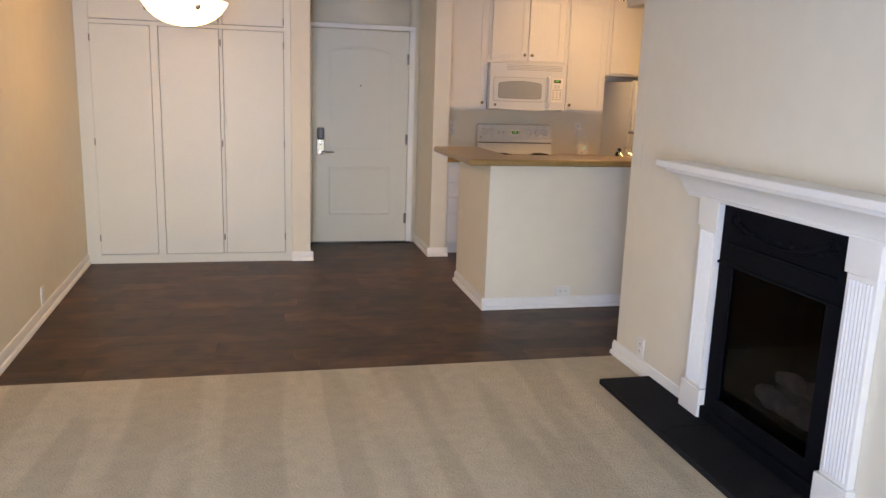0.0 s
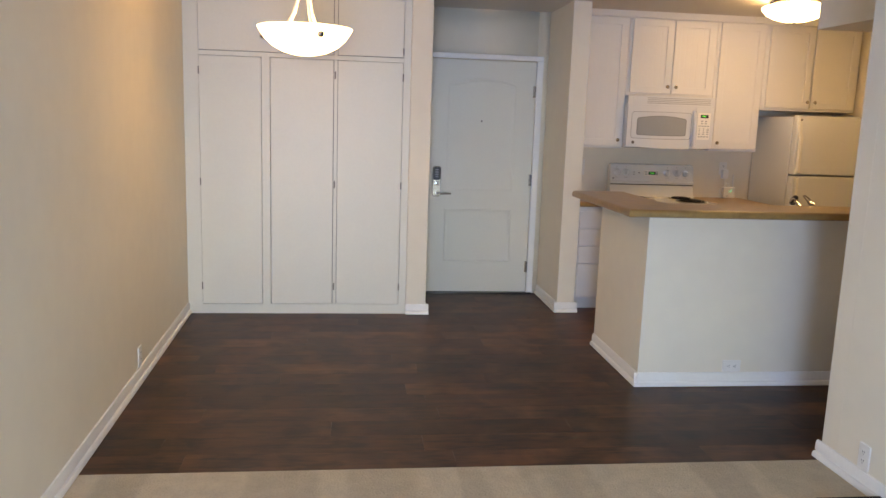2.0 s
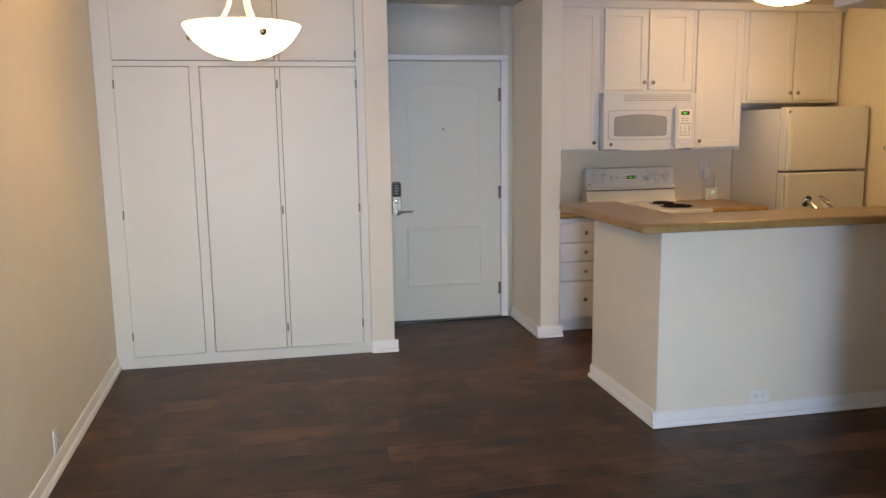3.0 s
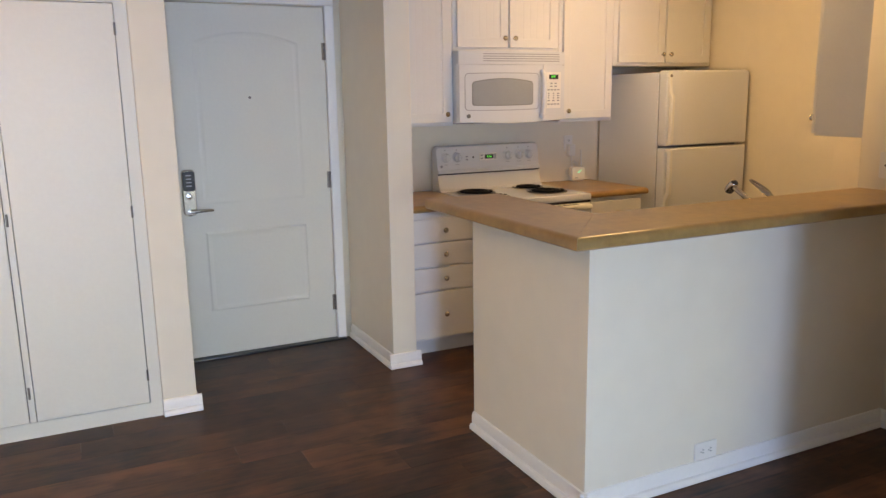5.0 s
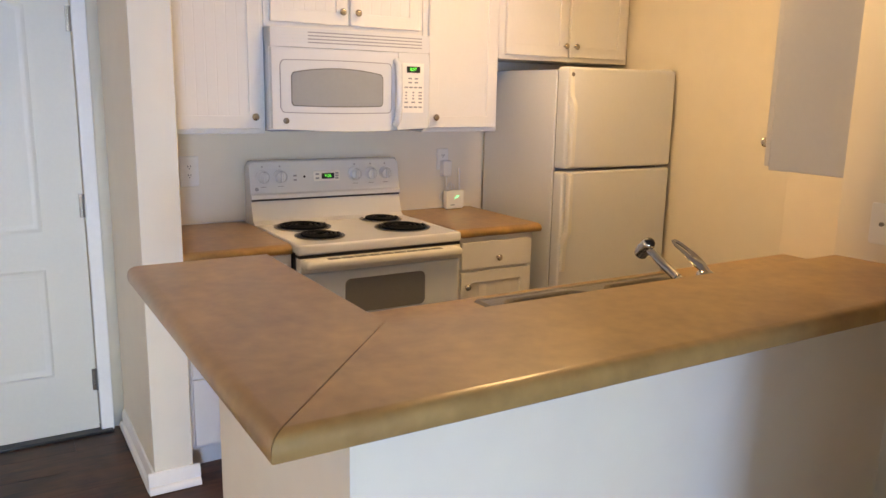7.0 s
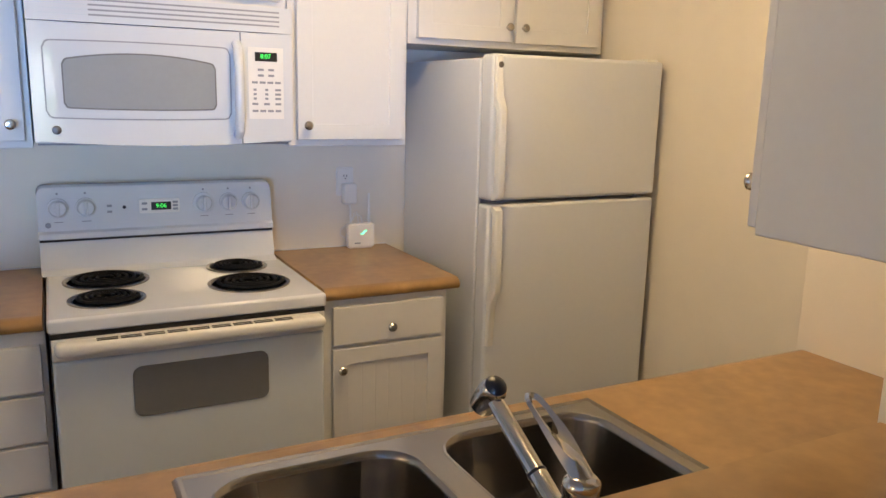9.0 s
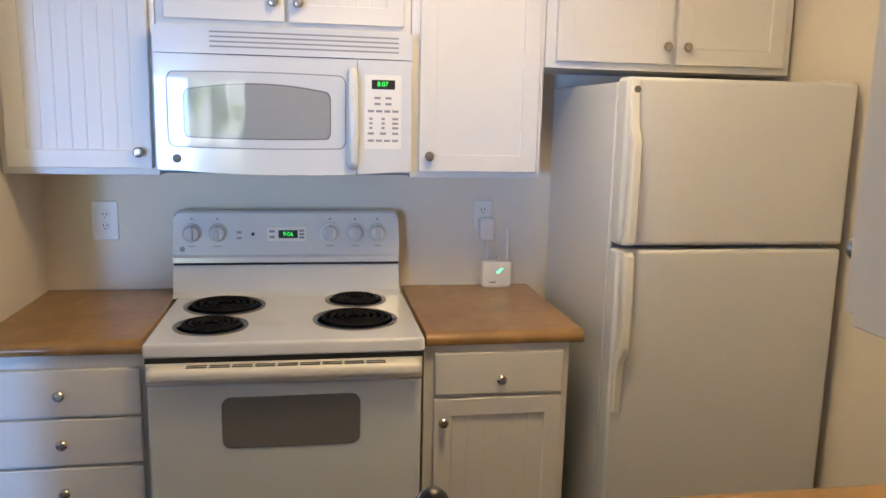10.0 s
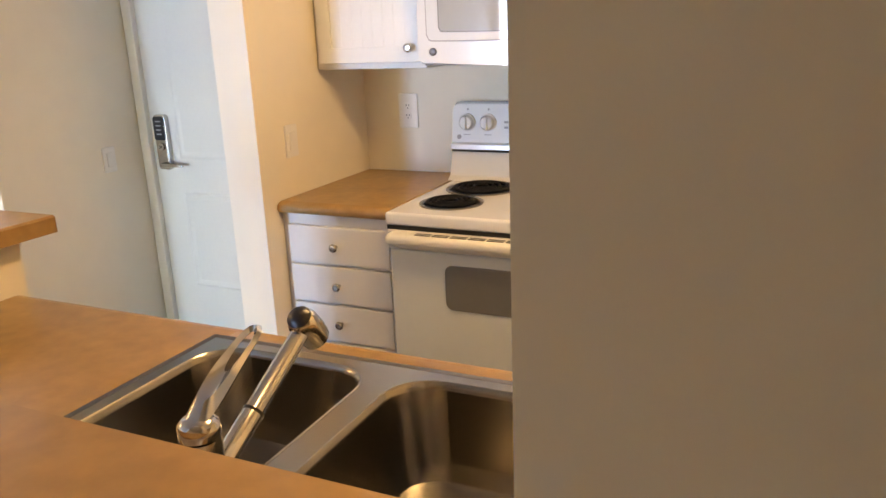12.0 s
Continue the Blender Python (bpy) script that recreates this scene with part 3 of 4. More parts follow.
# ---- upper cabinets ----


def cabinet_door(parent, x0, x1, z0, z1, y, knob_at, beads=True, flip=False):
    """A framed door whose panel is grooved; its face lies at y and looks to -y, or to +y with flip."""
    s = -1 if flip else 1
    bm = B()
    w = 0.055
    ringed(bm, (x0, x1, z0, z1), (x0 + w, x1 - w, z0 + w, z1 - w), 0, 0.02, lambda u, v, d: (u, y + d * s, v), 0.0022)
    d = part("door", bm, M_CAB, parent)
    bm = B()
    n = max(1, round((x1 - x0 - 2 * w) / 0.045)) if beads else 1
    st = (x1 - x0 - 2 * w) / n
    cut = [(x0 + w, 0.0085)]
    for i in range(1, n):
        x = x0 + w + i * st
        cut += [(x - 0.0025, 0.0085), (x, 0.0095), (x + 0.0025, 0.0085)]
    cut += [(x1 - w, 0.0085), (x1 - w, 0.018), (x0 + w, 0.018)]
    prism(bm, [(x, y + s * o) for x, o in cut], z0 + w, z1 - w)
    part("panel", bm, M_CAB, d, "grooved beadboard panel" if beads else "")
    knob(d, knob_at[0], y, knob_at[1])
    return d


def upper_cabinet(x0, x1, z0, z1, doors, knobs, label, beads=True):
    ob = thing("wall_cabinet", ((x0 + x1) / 2, 7.7, z0), label, "cabinet", "kitchen wall cabinets")
    bm = B()
    box(bm, x0 + 0.001, x1 - 0.001, 7.362, 7.699, z0, z1, 0.002, 1)
    part("body", bm, M_CAB, ob)
    for (a, b), k in zip(doors, knobs):
        cabinet_door(ob, a, b, z0 + 0.022, z1 - 0.03, 7.341, k, beads)
    return ob


TOP = 2.45
upper_cabinet(1.932, 2.388, 1.345, TOP, [(1.955, 2.368)], [(2.333, 1.417)], "white wall cabinet with a beadboard door beside the microwave")
upper_cabinet(2.388, 3.162, 1.795, TOP, [(2.415, 2.770), (2.782, 3.137)], [(2.738, 1.873), (2.812, 1.873)], "white two-door wall cabinet above the microwave")
upper_cabinet(3.162, 3.603, 1.345, TOP, [(3.190, 3.584)], [(3.222, 1.417)], "white wall cabinet between microwave and refrigerator", False)
upper_cabinet(3.603, 4.480, 1.710, TOP, [(3.638, 4.035), (4.052, 4.446)], [(4.012, 1.788), (4.082, 1.788)], "white two-door wall cabinet above the refrigerator", False)
bm = B()
prism(bm, [(7.325, CEIL - 0.05), (7.36, CEIL - 0.05), (7.36, CEIL - 0.002), (7.30, CEIL - 0.002), (7.305, CEIL - 0.015)], 1.932, 4.480, to=lambda y, z, x: (x, y, z))
structure("trim_crown", bm, M_CAB, "white crown moulding over the wall cabinets", "moulding")
sc = thing("wall_cabinet", (3.85, 5.42, 1.31), "white wall cabinet with a plain side over the sink counter", "cabinet", "kitchen wall cabinets")
part("body", box(B(), 3.478, 4.118, 5.3935, 5.655, 1.31, TOP, 0.002, 1), M_CAB, sc)
cabinet_door(sc, 3.484, 3.796, 1.322, TOP - 0.03, 5.678, (3.512, 1.395), False, True)
cabinet_door(sc, 3.802, 4.112, 1.322, TOP - 0.03, 5.678, (4.085, 1.395), False, True)
for o in sc.children_recursive:
    if o.name.startswith("knob"):
        for v in o.data.vertices:
            v.co.y = 2 * (5.678 - 5.42) - v.co.y
        o.data.flip_normals()

# ---- base cabinets and worktops ----
KNOBZ = (0.762, 0.619, 0.475, 0.258)
bl = thing("base_cabinet", (2.155, 7.05, 0), "white base cabinet with four drawers beside the range", "cabinet")
bm = B()
box(bm, 1.932, 2.384, 7.060, 7.69, 0.10, 0.868, 0.002, 1)
box(bm, 1.932, 2.384, 7.12, 7.69, 0.0, 0.10)
part("body", bm, M_CAB, bl)
for (z0, z1), kz in zip(((0.695, 0.830), (0.550, 0.685), (0.404, 0.540), (0.115, 0.393)), KNOBZ):
    dr = part("drawer_front", box(B(), 1.962, 2.370, 7.040, 7.061, z0, z1, 0.004, 2), M_CAB, bl)
    knob(dr, 2.160, 7.040, kz)
br = thing("base_cabinet", (3.4, 7.05, 0), "white base cabinet with one drawer and one door", "cabinet")
bm = B()
box(bm, 3.178, 3.632, 7.060, 7.69, 0.10, 0.868, 0.002, 1)
box(bm, 3.178, 3.632, 7.12, 7.69, 0.0, 0.10)
part("body", bm, M_CAB, br)
dr = part("drawer_front", box(B(), 3.210, 3.610, 7.040, 7.061, 0.715, 0.846, 0.004, 2), M_CAB, br)
knob(dr, 3.411, 7.040, 0.765)
cabinet_door(br, 3.210, 3.610, 0.13, 0.702, 7.041, (3.236, 0.635))


def worktop(x0, x1, label):
    ob = thing("worktop", ((x0 + x1) / 2, 7.3, 0.87), label, "worktop")
    part("top", box(B(), x0, x1, 7.062, 7.699, 0.872, 0.910), M_LAMINATE, ob)
    prof = [(7.062, 0.870), (7.062, 0.910), (7.050, 0.9085), (7.038, 0.903), (7.031, 0.894), (7.030, 0.885), (7.034, 0.875), (7.045, 0.870)]
    part("front_edge", prism(B(), prof, x0, x1, to=lambda y, z, x: (x, y, z)), M_LAMINATE, ob, "rounded laminate front edge")
    part("caulk_line", box(B(), x0, x1, 7.692, 7.6985, 0.910, 0.915, 0.002, 1), M_PLATE, ob, "white caulk line along the wall")


worktop(1.933, 2.379, "tan mottled laminate worktop between wall and range")
worktop(3.181, 3.668, "tan mottled laminate worktop beside the refrigerator")

# ---- range ----
rg = thing("range", (2.78, 7.3, 0), "white freestanding electric coil range with a grey oven window", "range")
bm = B()
box(bm, 2.396, 3.164, 7.03, 7.66, 0.03, 0.872, 0.004, 1)
part("body", bm, M_OVEN, rg)
# Black strips put the shade of the gaps between range and cabinets into colour.
for x in (2.3915, 3.1645):
    part("side_panel", box(B(), x, x + 0.004, 7.04, 7.65, 0.03, 0.874), M_BLACK, rg, "black strip for the shade in the gap beside the range")
bm = B()
prism(bm, rounded(2.780, 7.285, 0.782, 0.606, 0.015, 4), 0.878, 0.914, 0.010, 3)
box(bm, 2.395, 3.165, 6.995, 7.55, 0.868, 0.880)
part("cooktop", bm, M_ENAMEL, rg)
# Solid dark strip draws the shade under the cooktop's front edge.
part("gap", box(B(), 2.395, 3.165, 6.990, 7.04, 0.857, 0.8705), M_SHADOWGAP, rg)
bm = B()
prism(bm, [(7.66, 0.90), (7.66, 1.195), (7.645, 1.205), (7.605, 1.205), (7.594, 1.198), (7.572, 1.055), (7.560, 1.047), (7.558, 1.030), (7.575, 1.024), (7.545, 0.93), (7.520, 0.914)][::-1], 2.378, 3.154, to=lambda y, z, x: (x, y, z))
top = [e for e in bm.edges if all(v.co.z > 1.19 for v in e.verts) and abs(e.verts[0].co.x - e.verts[1].co.x) < 1e-6]
bmesh.ops.bevel(bm, geom=top, offset=0.022, segments=4, profile=0.5, affect="EDGES", clamp_overlap=False)
bg = part("backguard", bm, M_ENAMEL, rg)
part("seam", box(B(), 2.380, 3.152, 7.566, 7.58, 1.020, 1.026), M_SHADOWGAP, rg)
SL = (7.594 - 7.572) / (1.198 - 1.055)


def on_guard(z):
    return 7.572 + (z - 1.055) * SL


for x, big in ((2.440, 0), (2.525, 0), (2.910, 1), (2.998, 0), (3.078, 0)):
    z = 1.130
    y = on_guard(z)
    k = part("control_knob", lathe(B(), ((0.033 + 0.005 * big, -0.003), (0.033 + 0.005 * big, 0.005), (0.028, 0.009), (0.026, 0.021), (0.023, 0.025), (0, 0.026)), (x, y, z), "y", 22), M_ENAMEL, rg)
    part("grip", box(B(), x - 0.006, x + 0.006, y - 0.034, y - 0.02, z - 0.025, z + 0.025, 0.003, 1), M_ENAMEL, k)
    part("mark", lathe(B(), ((0.004, -0.002), (0.004, 0.002)), (x, on_guard(1.175), 1.178), "y", 8), M_GREY, rg)
    part("print", box(B(), x - 0.014, x + 0.014, on_guard(1.085) - 0.0015, on_guard(1.085) + 0.003, 1.083, 1.0855), M_GREY, rg)
cp = part("clock_panel", prism(B(), rounded(2.760, 1.126, 0.135, 0.050, 0.006, 3), -0.004, 0.004, 0.001, to=fronted(on_guard(1.126))), M_PLATE, rg)
part("display", prism(B(), rounded(2.765, 1.126, 0.066, 0.028, 0.002, 2), 0.003, 0.0055, to=fronted(on_guard(1.126))), M_BLACK, cp)
for dx, dz in ((-0.050, 0.010), (-0.050, -0.010), (0.052, 0.012), (0.052, 0.0), (0.052, -0.012)):
    part("button", prism(B(), rounded(2.760 + dx, 1.126 + dz, 0.018, 0.008, 0.002, 2), 0.003, 0.0055, to=fronted(on_guard(1.126))), M_GREY, cp)
part("indicator", lathe(B(), ((0.006, -0.002), (0.006, 0.003)), (2.645, on_guard(1.126), 1.126), "y", 10), M_BLACK, rg)
part("badge", lathe(B(), ((0.009, -0.002), (0.009, 0.002)), (2.408, on_guard(1.075), 1.075), "y", 14), M_GREY, rg)
for dz in (-0.010, 0.010):
    part("print", box(B(), 2.590, 2.606, on_guard(1.12) - 0.002, on_guard(1.12) + 0.003, 1.118 + dz, 1.126 + dz), M_GREY, rg)


def lettering(parent, text, size, m, material, name="digits"):
    c = bpy.data.curves.new(name, "FONT")
    c.body, c.size, c.align_x, c.align_y, c.extrude = text, size, "CENTER", "CENTER", 0.0004
    o = new(name, c)
    dg = bpy.context.evaluated_depsgraph_get()
    me = bpy.data.meshes.new_from_object(o.evaluated_get(dg))
    bpy.data.objects.remove(o)
    me.materials.clear()
    me.materials.append(material)
    me.transform(Matrix.Translation(-origin(parent)) @ m)
    ob = new(name, me)
    ob.parent = parent
    return ob


lettering(cp, "9:06", 0.021, pose(2.765, on_guard(1.126) - 0.0062, 1.126, 90), M_GREEN)

for x, y, r in ((2.565, 7.405, 0.118), (2.551, 7.160, 0.096), (2.995, 7.460, 0.092), (2.980, 7.205, 0.118)):
    bu = part("burner", lathe(B(), ((r + 0.013, 0.914), (r + 0.013, 0.9180), (r + 0.009, 0.9195), (r + 0.002, 0.9180), (r - 0.003, 0.912), (0.02, 0.910), (0, 0.910)), (x, y, 0), "z", 36), M_STEEL, rg, "dull chrome drip pan ring")
    bm = B()
    turns, pts = 4.0 if r > 0.09 else 3.4, []
    n = int(turns * 26)
    for i in range(n + 1):
        a = 2 * math.pi * turns * i / n
        rr = 0.018 + (r - 0.028) * i / n
        pts.append((x + rr * math.cos(a), y + rr * math.sin(a), 0.9225))
    tube(bm, pts, 0.0062, 7)
    part("coil", bm, M_COIL, bu, "black heating coil")
    part("pan", lathe(B(), ((r - 0.001, 0.9135), (0, 0.9130)), (x, y, 0), "z", 28), M_COIL, bu)
od = part("oven_door", box(B(), 2.396, 3.164, 6.992, 7.034, 0.225, 0.792, 0.010, 3), M_OVEN, rg)
part("oven_window", prism(B(), rounded(2.790, 0.676, 0.388, 0.152, 0.026, 6), 0.0, 0.004, 0.002, to=fronted(6.992)), M_GREYGLASS, od, "dark grey oven window")
hd = part("door_top", box(B(), 2.396, 3.164, 6.986, 7.034, 0.793, 0.857, 0.006, 2), M_BISQUE, rg)
bm = B()
prism(bm, rounded(2.780, 0.832, 0.755, 0.040, 0.019, 6), 0.0, 0.046, 0.016, 4, to=fronted(6.990))
part("handle", bm, M_BISQUE, hd, "bisque bar handle")
for i in range(9):
    x = 2.535 + i * 0.0615
    for y in (6.957, 6.972):
        part("vent_slot", box(B(), x - 0.027, x + 0.027, y, y + 0.008, 0.8490, 0.8530), M_BLACK, hd)
part("drawer", box(B(), 2.396, 3.164, 6.995, 7.034, 0.06, 0.215, 0.008, 2), M_OVEN, rg)

# ---- microwave ----
mw = thing("microwave", (2.775, 7.4, 1.36), "white over-the-range microwave with a bowed glossy front", "microwave")


def bow(x):
    """The front bows out a little towards the middle."""
    u = (x - 2.775) / 0.385
    return 7.285 - 0.014 * (1 - u * u)


def bowed(bm, x0, x1, z0, z1, d0, d1, n=14, bottom=None):
    """A plate that follows the bowed front, d0 to d1 in front of it."""
    cols = []
    for i in range(n + 1):
        x = x0 + (x1 - x0) * i / n
        zb = bottom(x) if bottom else z0
        zt = z1(x) if callable(z1) else z1
        cols.append([bm.verts.new((x, bow(x) - d, z)) for d, z in ((d0, zb), (d1, zb), (d1, zt), (d0, zt))])
    for a, b in zip(cols, cols[1:]):
        for k in range(4):
            bm.faces.new((a[k], a[(k + 1) % 4], b[(k + 1) % 4], b[k]))
    bm.faces.new(cols[0][::-1])
    bm.faces.new(cols[-1])
    bmesh.ops.recalc_face_normals(bm, faces=bm.faces)
    return bm


def belly(x):
    return 1.372 - 0.016 * (1 - ((x - 2.775) / 0.385) ** 2)


part("body", box(B(), 2.392, 3.158, 7.31, 7.699, 1.362, 1.793, 0.003, 1), M_ENAMEL, mw)
part("grille", bowed(B(), 2.392, 3.158, 1.712, 1.790, -0.04, 0.0), M_ENAMEL, mw)
for i, z in enumerate((1.776, 1.762, 1.748, 1.734)):
    part("vent_slot", bowed(B(), 2.555, 3.115, z - 0.0035, z + 0.0015, -0.004, 0.0008), M_GREY, mw)
    part("vent_slot", bowed(B(), 2.425, 2.553, z - 0.002, z, -0.004, 0.0006), M_OVEN, mw)
md = part("door", bowed(B(), 2.394, 2.985, 1.37, 1.708, -0.04, 0.004, bottom=belly), M_ENAMEL, mw)


def soft_plate(parent, name, x0, x1, zb, zt, r, arch, d, material, label=""):
    """A plate on the bowed front with rounded corners, an arched top and a slightly sagging foot."""
    def cut(x):
        e = min(x - x0, x1 - x)
        return r - math.sqrt(max(0, r * r - (r - e) ** 2)) if e < r else 0.0

    def rise(x):
        return 1 - ((2 * x - x0 - x1) / (x1 - x0)) ** 2
    return part(name, bowed(B(), x0, x1, zb, lambda x: zt + arch * rise(x) - cut(x), 0.0, d, 64, lambda x: zb - 0.004 * rise(x) + cut(x)), material, parent, label)


soft_plate(md, "bezel_groove", 2.427, 2.955, 1.437, 1.659, 0.021, 0.004, 0.0048, M_GREY)
soft_plate(md, "glass_face", 2.431, 2.951, 1.441, 1.655, 0.019, 0.004, 0.0065, M_MWFACE, "glossy white door glass")
soft_plate(md, "window_edge", 2.475, 2.908, 1.466, 1.607, 0.015, 0.022, 0.0075, M_GREYGLASS)
soft_plate(md, "window", 2.479, 2.904, 1.470, 1.603, 0.013, 0.022, 0.0085, M_MWGLASS, "grey see-through screen")
bm = B()
hx = 2.974
tube(bm, [(hx, bow(hx) - 0.004, 1.672), (hx, bow(hx) - 0.028, 1.655), (hx, bow(hx) - 0.036, 1.60), (hx, bow(hx) - 0.039, 1.53), (hx, bow(hx) - 0.036, 1.455), (hx, bow(hx) - 0.028, 1.405), (hx, bow(hx) - 0.004, 1.388)], 0.0155, 12)
part("handle", bm, M_ENAMEL, md, "white bar handle")
part("badge", lathe(B(), ((0.013, 0), (0.013, 0.008), (0.009, 0.010), (0, 0.010)), (2.452, bow(2.452), 1.403), "y", 18), M_HINGE, md, "small round maker's badge")
cpn = part("control_panel", bowed(B(), 2.989, 3.156, 1.37, 1.708, -0.04, 0.003, bottom=belly), M_ENAMEL, mw)
part("keypad", bowed(B(), 3.010, 3.125, 1.440, 1.665, 0.0, 0.005, 4), M_PLATE, cpn)
part("display", bowed(B(), 3.032, 3.104, 1.622, 1.650, 0.0, 0.0065, 3), M_BLACK, cpn, "black display with green digits")
lettering(cpn, "8:07", 0.020, pose(3.066, bow(3.066) - 0.0076, 1.637, 90, 0, 0), M_GREEN)
for r, (z, n) in enumerate(((1.596, 2), (1.578, 2), (1.556, 4), (1.533, 3), (1.519, 3), (1.505, 3), (1.488, 3), (1.466, 4))):
    for c in range(n):
        x = 3.030 + (0.076 / max(1, n - 1)) * c if n != 2 else 3.050 + 0.034 * c
        w = 0.005 if r in (3, 4, 5) and c < 2 else 0.0095
        part("button", bowed(B(), x - w, x + w, z - 0.004, z + 0.003, 0.0, 0.0058, 1), M_GREY, cpn)
part("underside", box(B(), 2.40, 3.15, 7.32, 7.68, 1.356, 1.363), M_GREY, mw)

# ---- refrigerator ----
fr = thing("refrigerator", (4.09, 7.3, 0), "off-white top-freezer refrigerator with textured doors", "refrigerator")
part("body", box(B(), 3.735, 4.455, 7.055, 7.66, 0.02, 1.655, 0.004, 2), M_FRIDGE, fr)
part("gasket", box(B(), 3.745, 4.430, 7.040, 7.056, 0.05, 1.65), M_GREY, fr)
fz = part("freezer_door", box(B(), 3.733, 4.463, 6.970, 7.042, 1.182, 1.668, 0.012, 3), M_FRIDGE, fr)
fd = part("fridge_door", box(B(), 3.733, 4.463, 6.970, 7.042, 0.08, 1.168, 0.012, 3), M_FRIDGE, fr)
part("kick_plate", box(B(), 3.745, 4.435, 7.03, 7.06, 0.02, 0.075), M_GREY, fr)


def bar_handle(parent, rows, w):
    """An upright handle swept through (z, stand-off, depth) rows."""
    bm, cols = B(), []
    for z, so, dp, sh in rows:
        x0, x1, y0, y1 = 3.744 + sh, 3.744 + w + sh, 6.970 - so - dp, 6.970 - so
        cols.append([bm.verts.new(p) for p in ((x0 + 0.005, y0, z), (x1 - 0.005, y0, z), (x1, y0 + 0.005, z), (x1, y1, z), (x0, y1, z), (x0, y0 + 0.005, z))])
    for a, b in zip(cols, cols[1:]):
        for k in range(6):
            bm.faces.new((a[k], a[(k + 1) % 6], b[(k + 1) % 6], b[k]))
    bm.faces.new(cols[0][::-1])
    bm.faces.new(cols[-1])
    bmesh.ops.recalc_face_normals(bm, faces=bm.faces)
    part("handle", bm, M_BISQUE, parent, "bisque plastic handle")


bar_handle(fz, ((1.186, 0, 0.018, 0), (1.196, 0, 0.036, 0), (1.215, 0.014, 0.026, 0), (1.32, 0.018, 0.024, 0), (1.46, 0.018, 0.024, 0), (1.485, 0.014, 0.028, 0.001), (1.505, 0, 0.034, 0), (1.530, 0, 0.022, -0.003), (1.60, 0, 0.015, -0.004), (1.660, 0, 0.011, -0.004)), 0.029)
bar_handle(fd, ((1.164, 0, 0.018, 0), (1.154, 0, 0.036, 0), (1.135, 0.014, 0.026, 0), (1.02, 0.018, 0.024, 0), (0.90, 0.018, 0.024, 0), (0.875, 0.014, 0.028, 0.001), (0.855, 0, 0.034, 0), (0.830, 0, 0.022, -0.003), (0.74, 0, 0.015, -0.004), (0.672, 0, 0.012, -0.004)), 0.029)
part("badge", lathe(B(), ((0.010, 0), (0.010, 0.002)), (3.758, 6.958, 1.632), "y", 16), M_HINGE, fz)
part("hinge_cover", box(B(), 4.40, 4.452, 6.990, 7.08, 1.667, 1.677, 0.003, 2), M_BISQUE, fr)
# Added dark block fills the space behind the body as shade.
part("compressor_gap", box(B(), 3.76, 4.42, 7.62, 7.69, 0.05, 1.60), M_SHADOWGAP, fr)

# ---- bar and sink counter ----
bar = thing("bar_top", (1.8, 5.2, 1.045), "raised L-shaped tan laminate bar top with a mitred corner", "bar counter")


def bullnose(bm, outer, inner):
    """A worktop strip between two edges of equal point count, with a rounded outer lip."""
    rows = []
    for (ox, oy), (ix, iy) in zip(outer, inner):
        o, i = Vector((ox, oy, 0)), Vector((ix, iy, 0))
        d = (i - o).normalized()
        k = (i - o).length / max(abs(ix - ox), abs(iy - oy))
        prof = [(0.030, 1.043), (0.010, 1.043), (0.002, 1.048), (0.0, 1.060), (0.002, 1.072), (0.008, 1.080), (0.018, 1.084), (0.030, 1.085)]
        row = [bm.verts.new(o + d * (a * k) + Vector((0, 0, z))) for a, z in prof]
        row += [bm.verts.new(i - d * (0.006 * k) + Vector((0, 0, 1.085))), bm.verts.new(i + Vector((0, 0, 1.080))), bm.verts.new(i + Vector((0, 0, 1.043)))]
        rows.append(row)
    n = len(rows[0])
    for a, b in zip(rows, rows[1:]):
        for k in range(n):
            bm.faces.new((a[k], a[(k + 1) % n], b[(k + 1) % n], b[k]))
    bm.faces.new(rows[0][::-1])
    bm.faces.new(rows[-1])
    bmesh.ops.recalc_face_normals(bm, faces=bm.faces)
    return bm


part("long_leg", bullnose(B(), [(1.6106, 4.990), (3.486, 4.990)], [(1.9806, 5.394), (3.486, 5.394)]), M_LAMINATE, bar)
part("short_leg", bullnose(B(), [(1.610, 6.110), (1.610, 4.992)], [(1.980, 6.110), (1.980, 5.396)]), M_LAMINATE, bar)

ct = thing("sink_counter", (3.0, 5.7, 0.87), "tan laminate sink counter, lower than the bar", "worktop")
part("end_cap", box(B(), 3.484, 3.516, 4.991, 5.146, 1.0435, 1.0845, 0.012, 3), M_LAMINATE, bar, "rounded end past the wall corner")
SX0, SX1, SY0, SY1 = 2.590, 3.374, 5.430, 5.944
bm = B()
for x0, x1, y0, y1 in ((1.932, SX0, 5.312, 6.0), (SX1, 4.118, 5.312, 6.0), (SX0, SX1, 5.312, SY0), (SX0, SX1, SY1, 6.0)):
    if x0 == SX1:
        prism(bm, [(SX1, 5.394), (4.118, 5.394), (4.118, 6.0), (SX1, 6.0)], 0.872, 0.910)
        prism(bm, [(SX1, 5.312), (3.460, 5.312), (3.460, 5.394), (SX1, 5.394)], 0.872, 0.910)
    else:
        box(bm, x0, x1, y0, y1, 0.872, 0.910)
bmesh.ops.remove_doubles(bm, verts=bm.verts, dist=1e-5)
part("top", bm, M_LAMINATE, ct)
bm = B()
prism(bm, [(6.0, 0.872), (6.012, 0.872), (6.021, 0.878), (6.024, 0.890), (6.021, 0.902), (6.012, 0.909), (6.0, 0.910)], 1.932, 4.118, to=lambda y, z, x: (x, y, z))
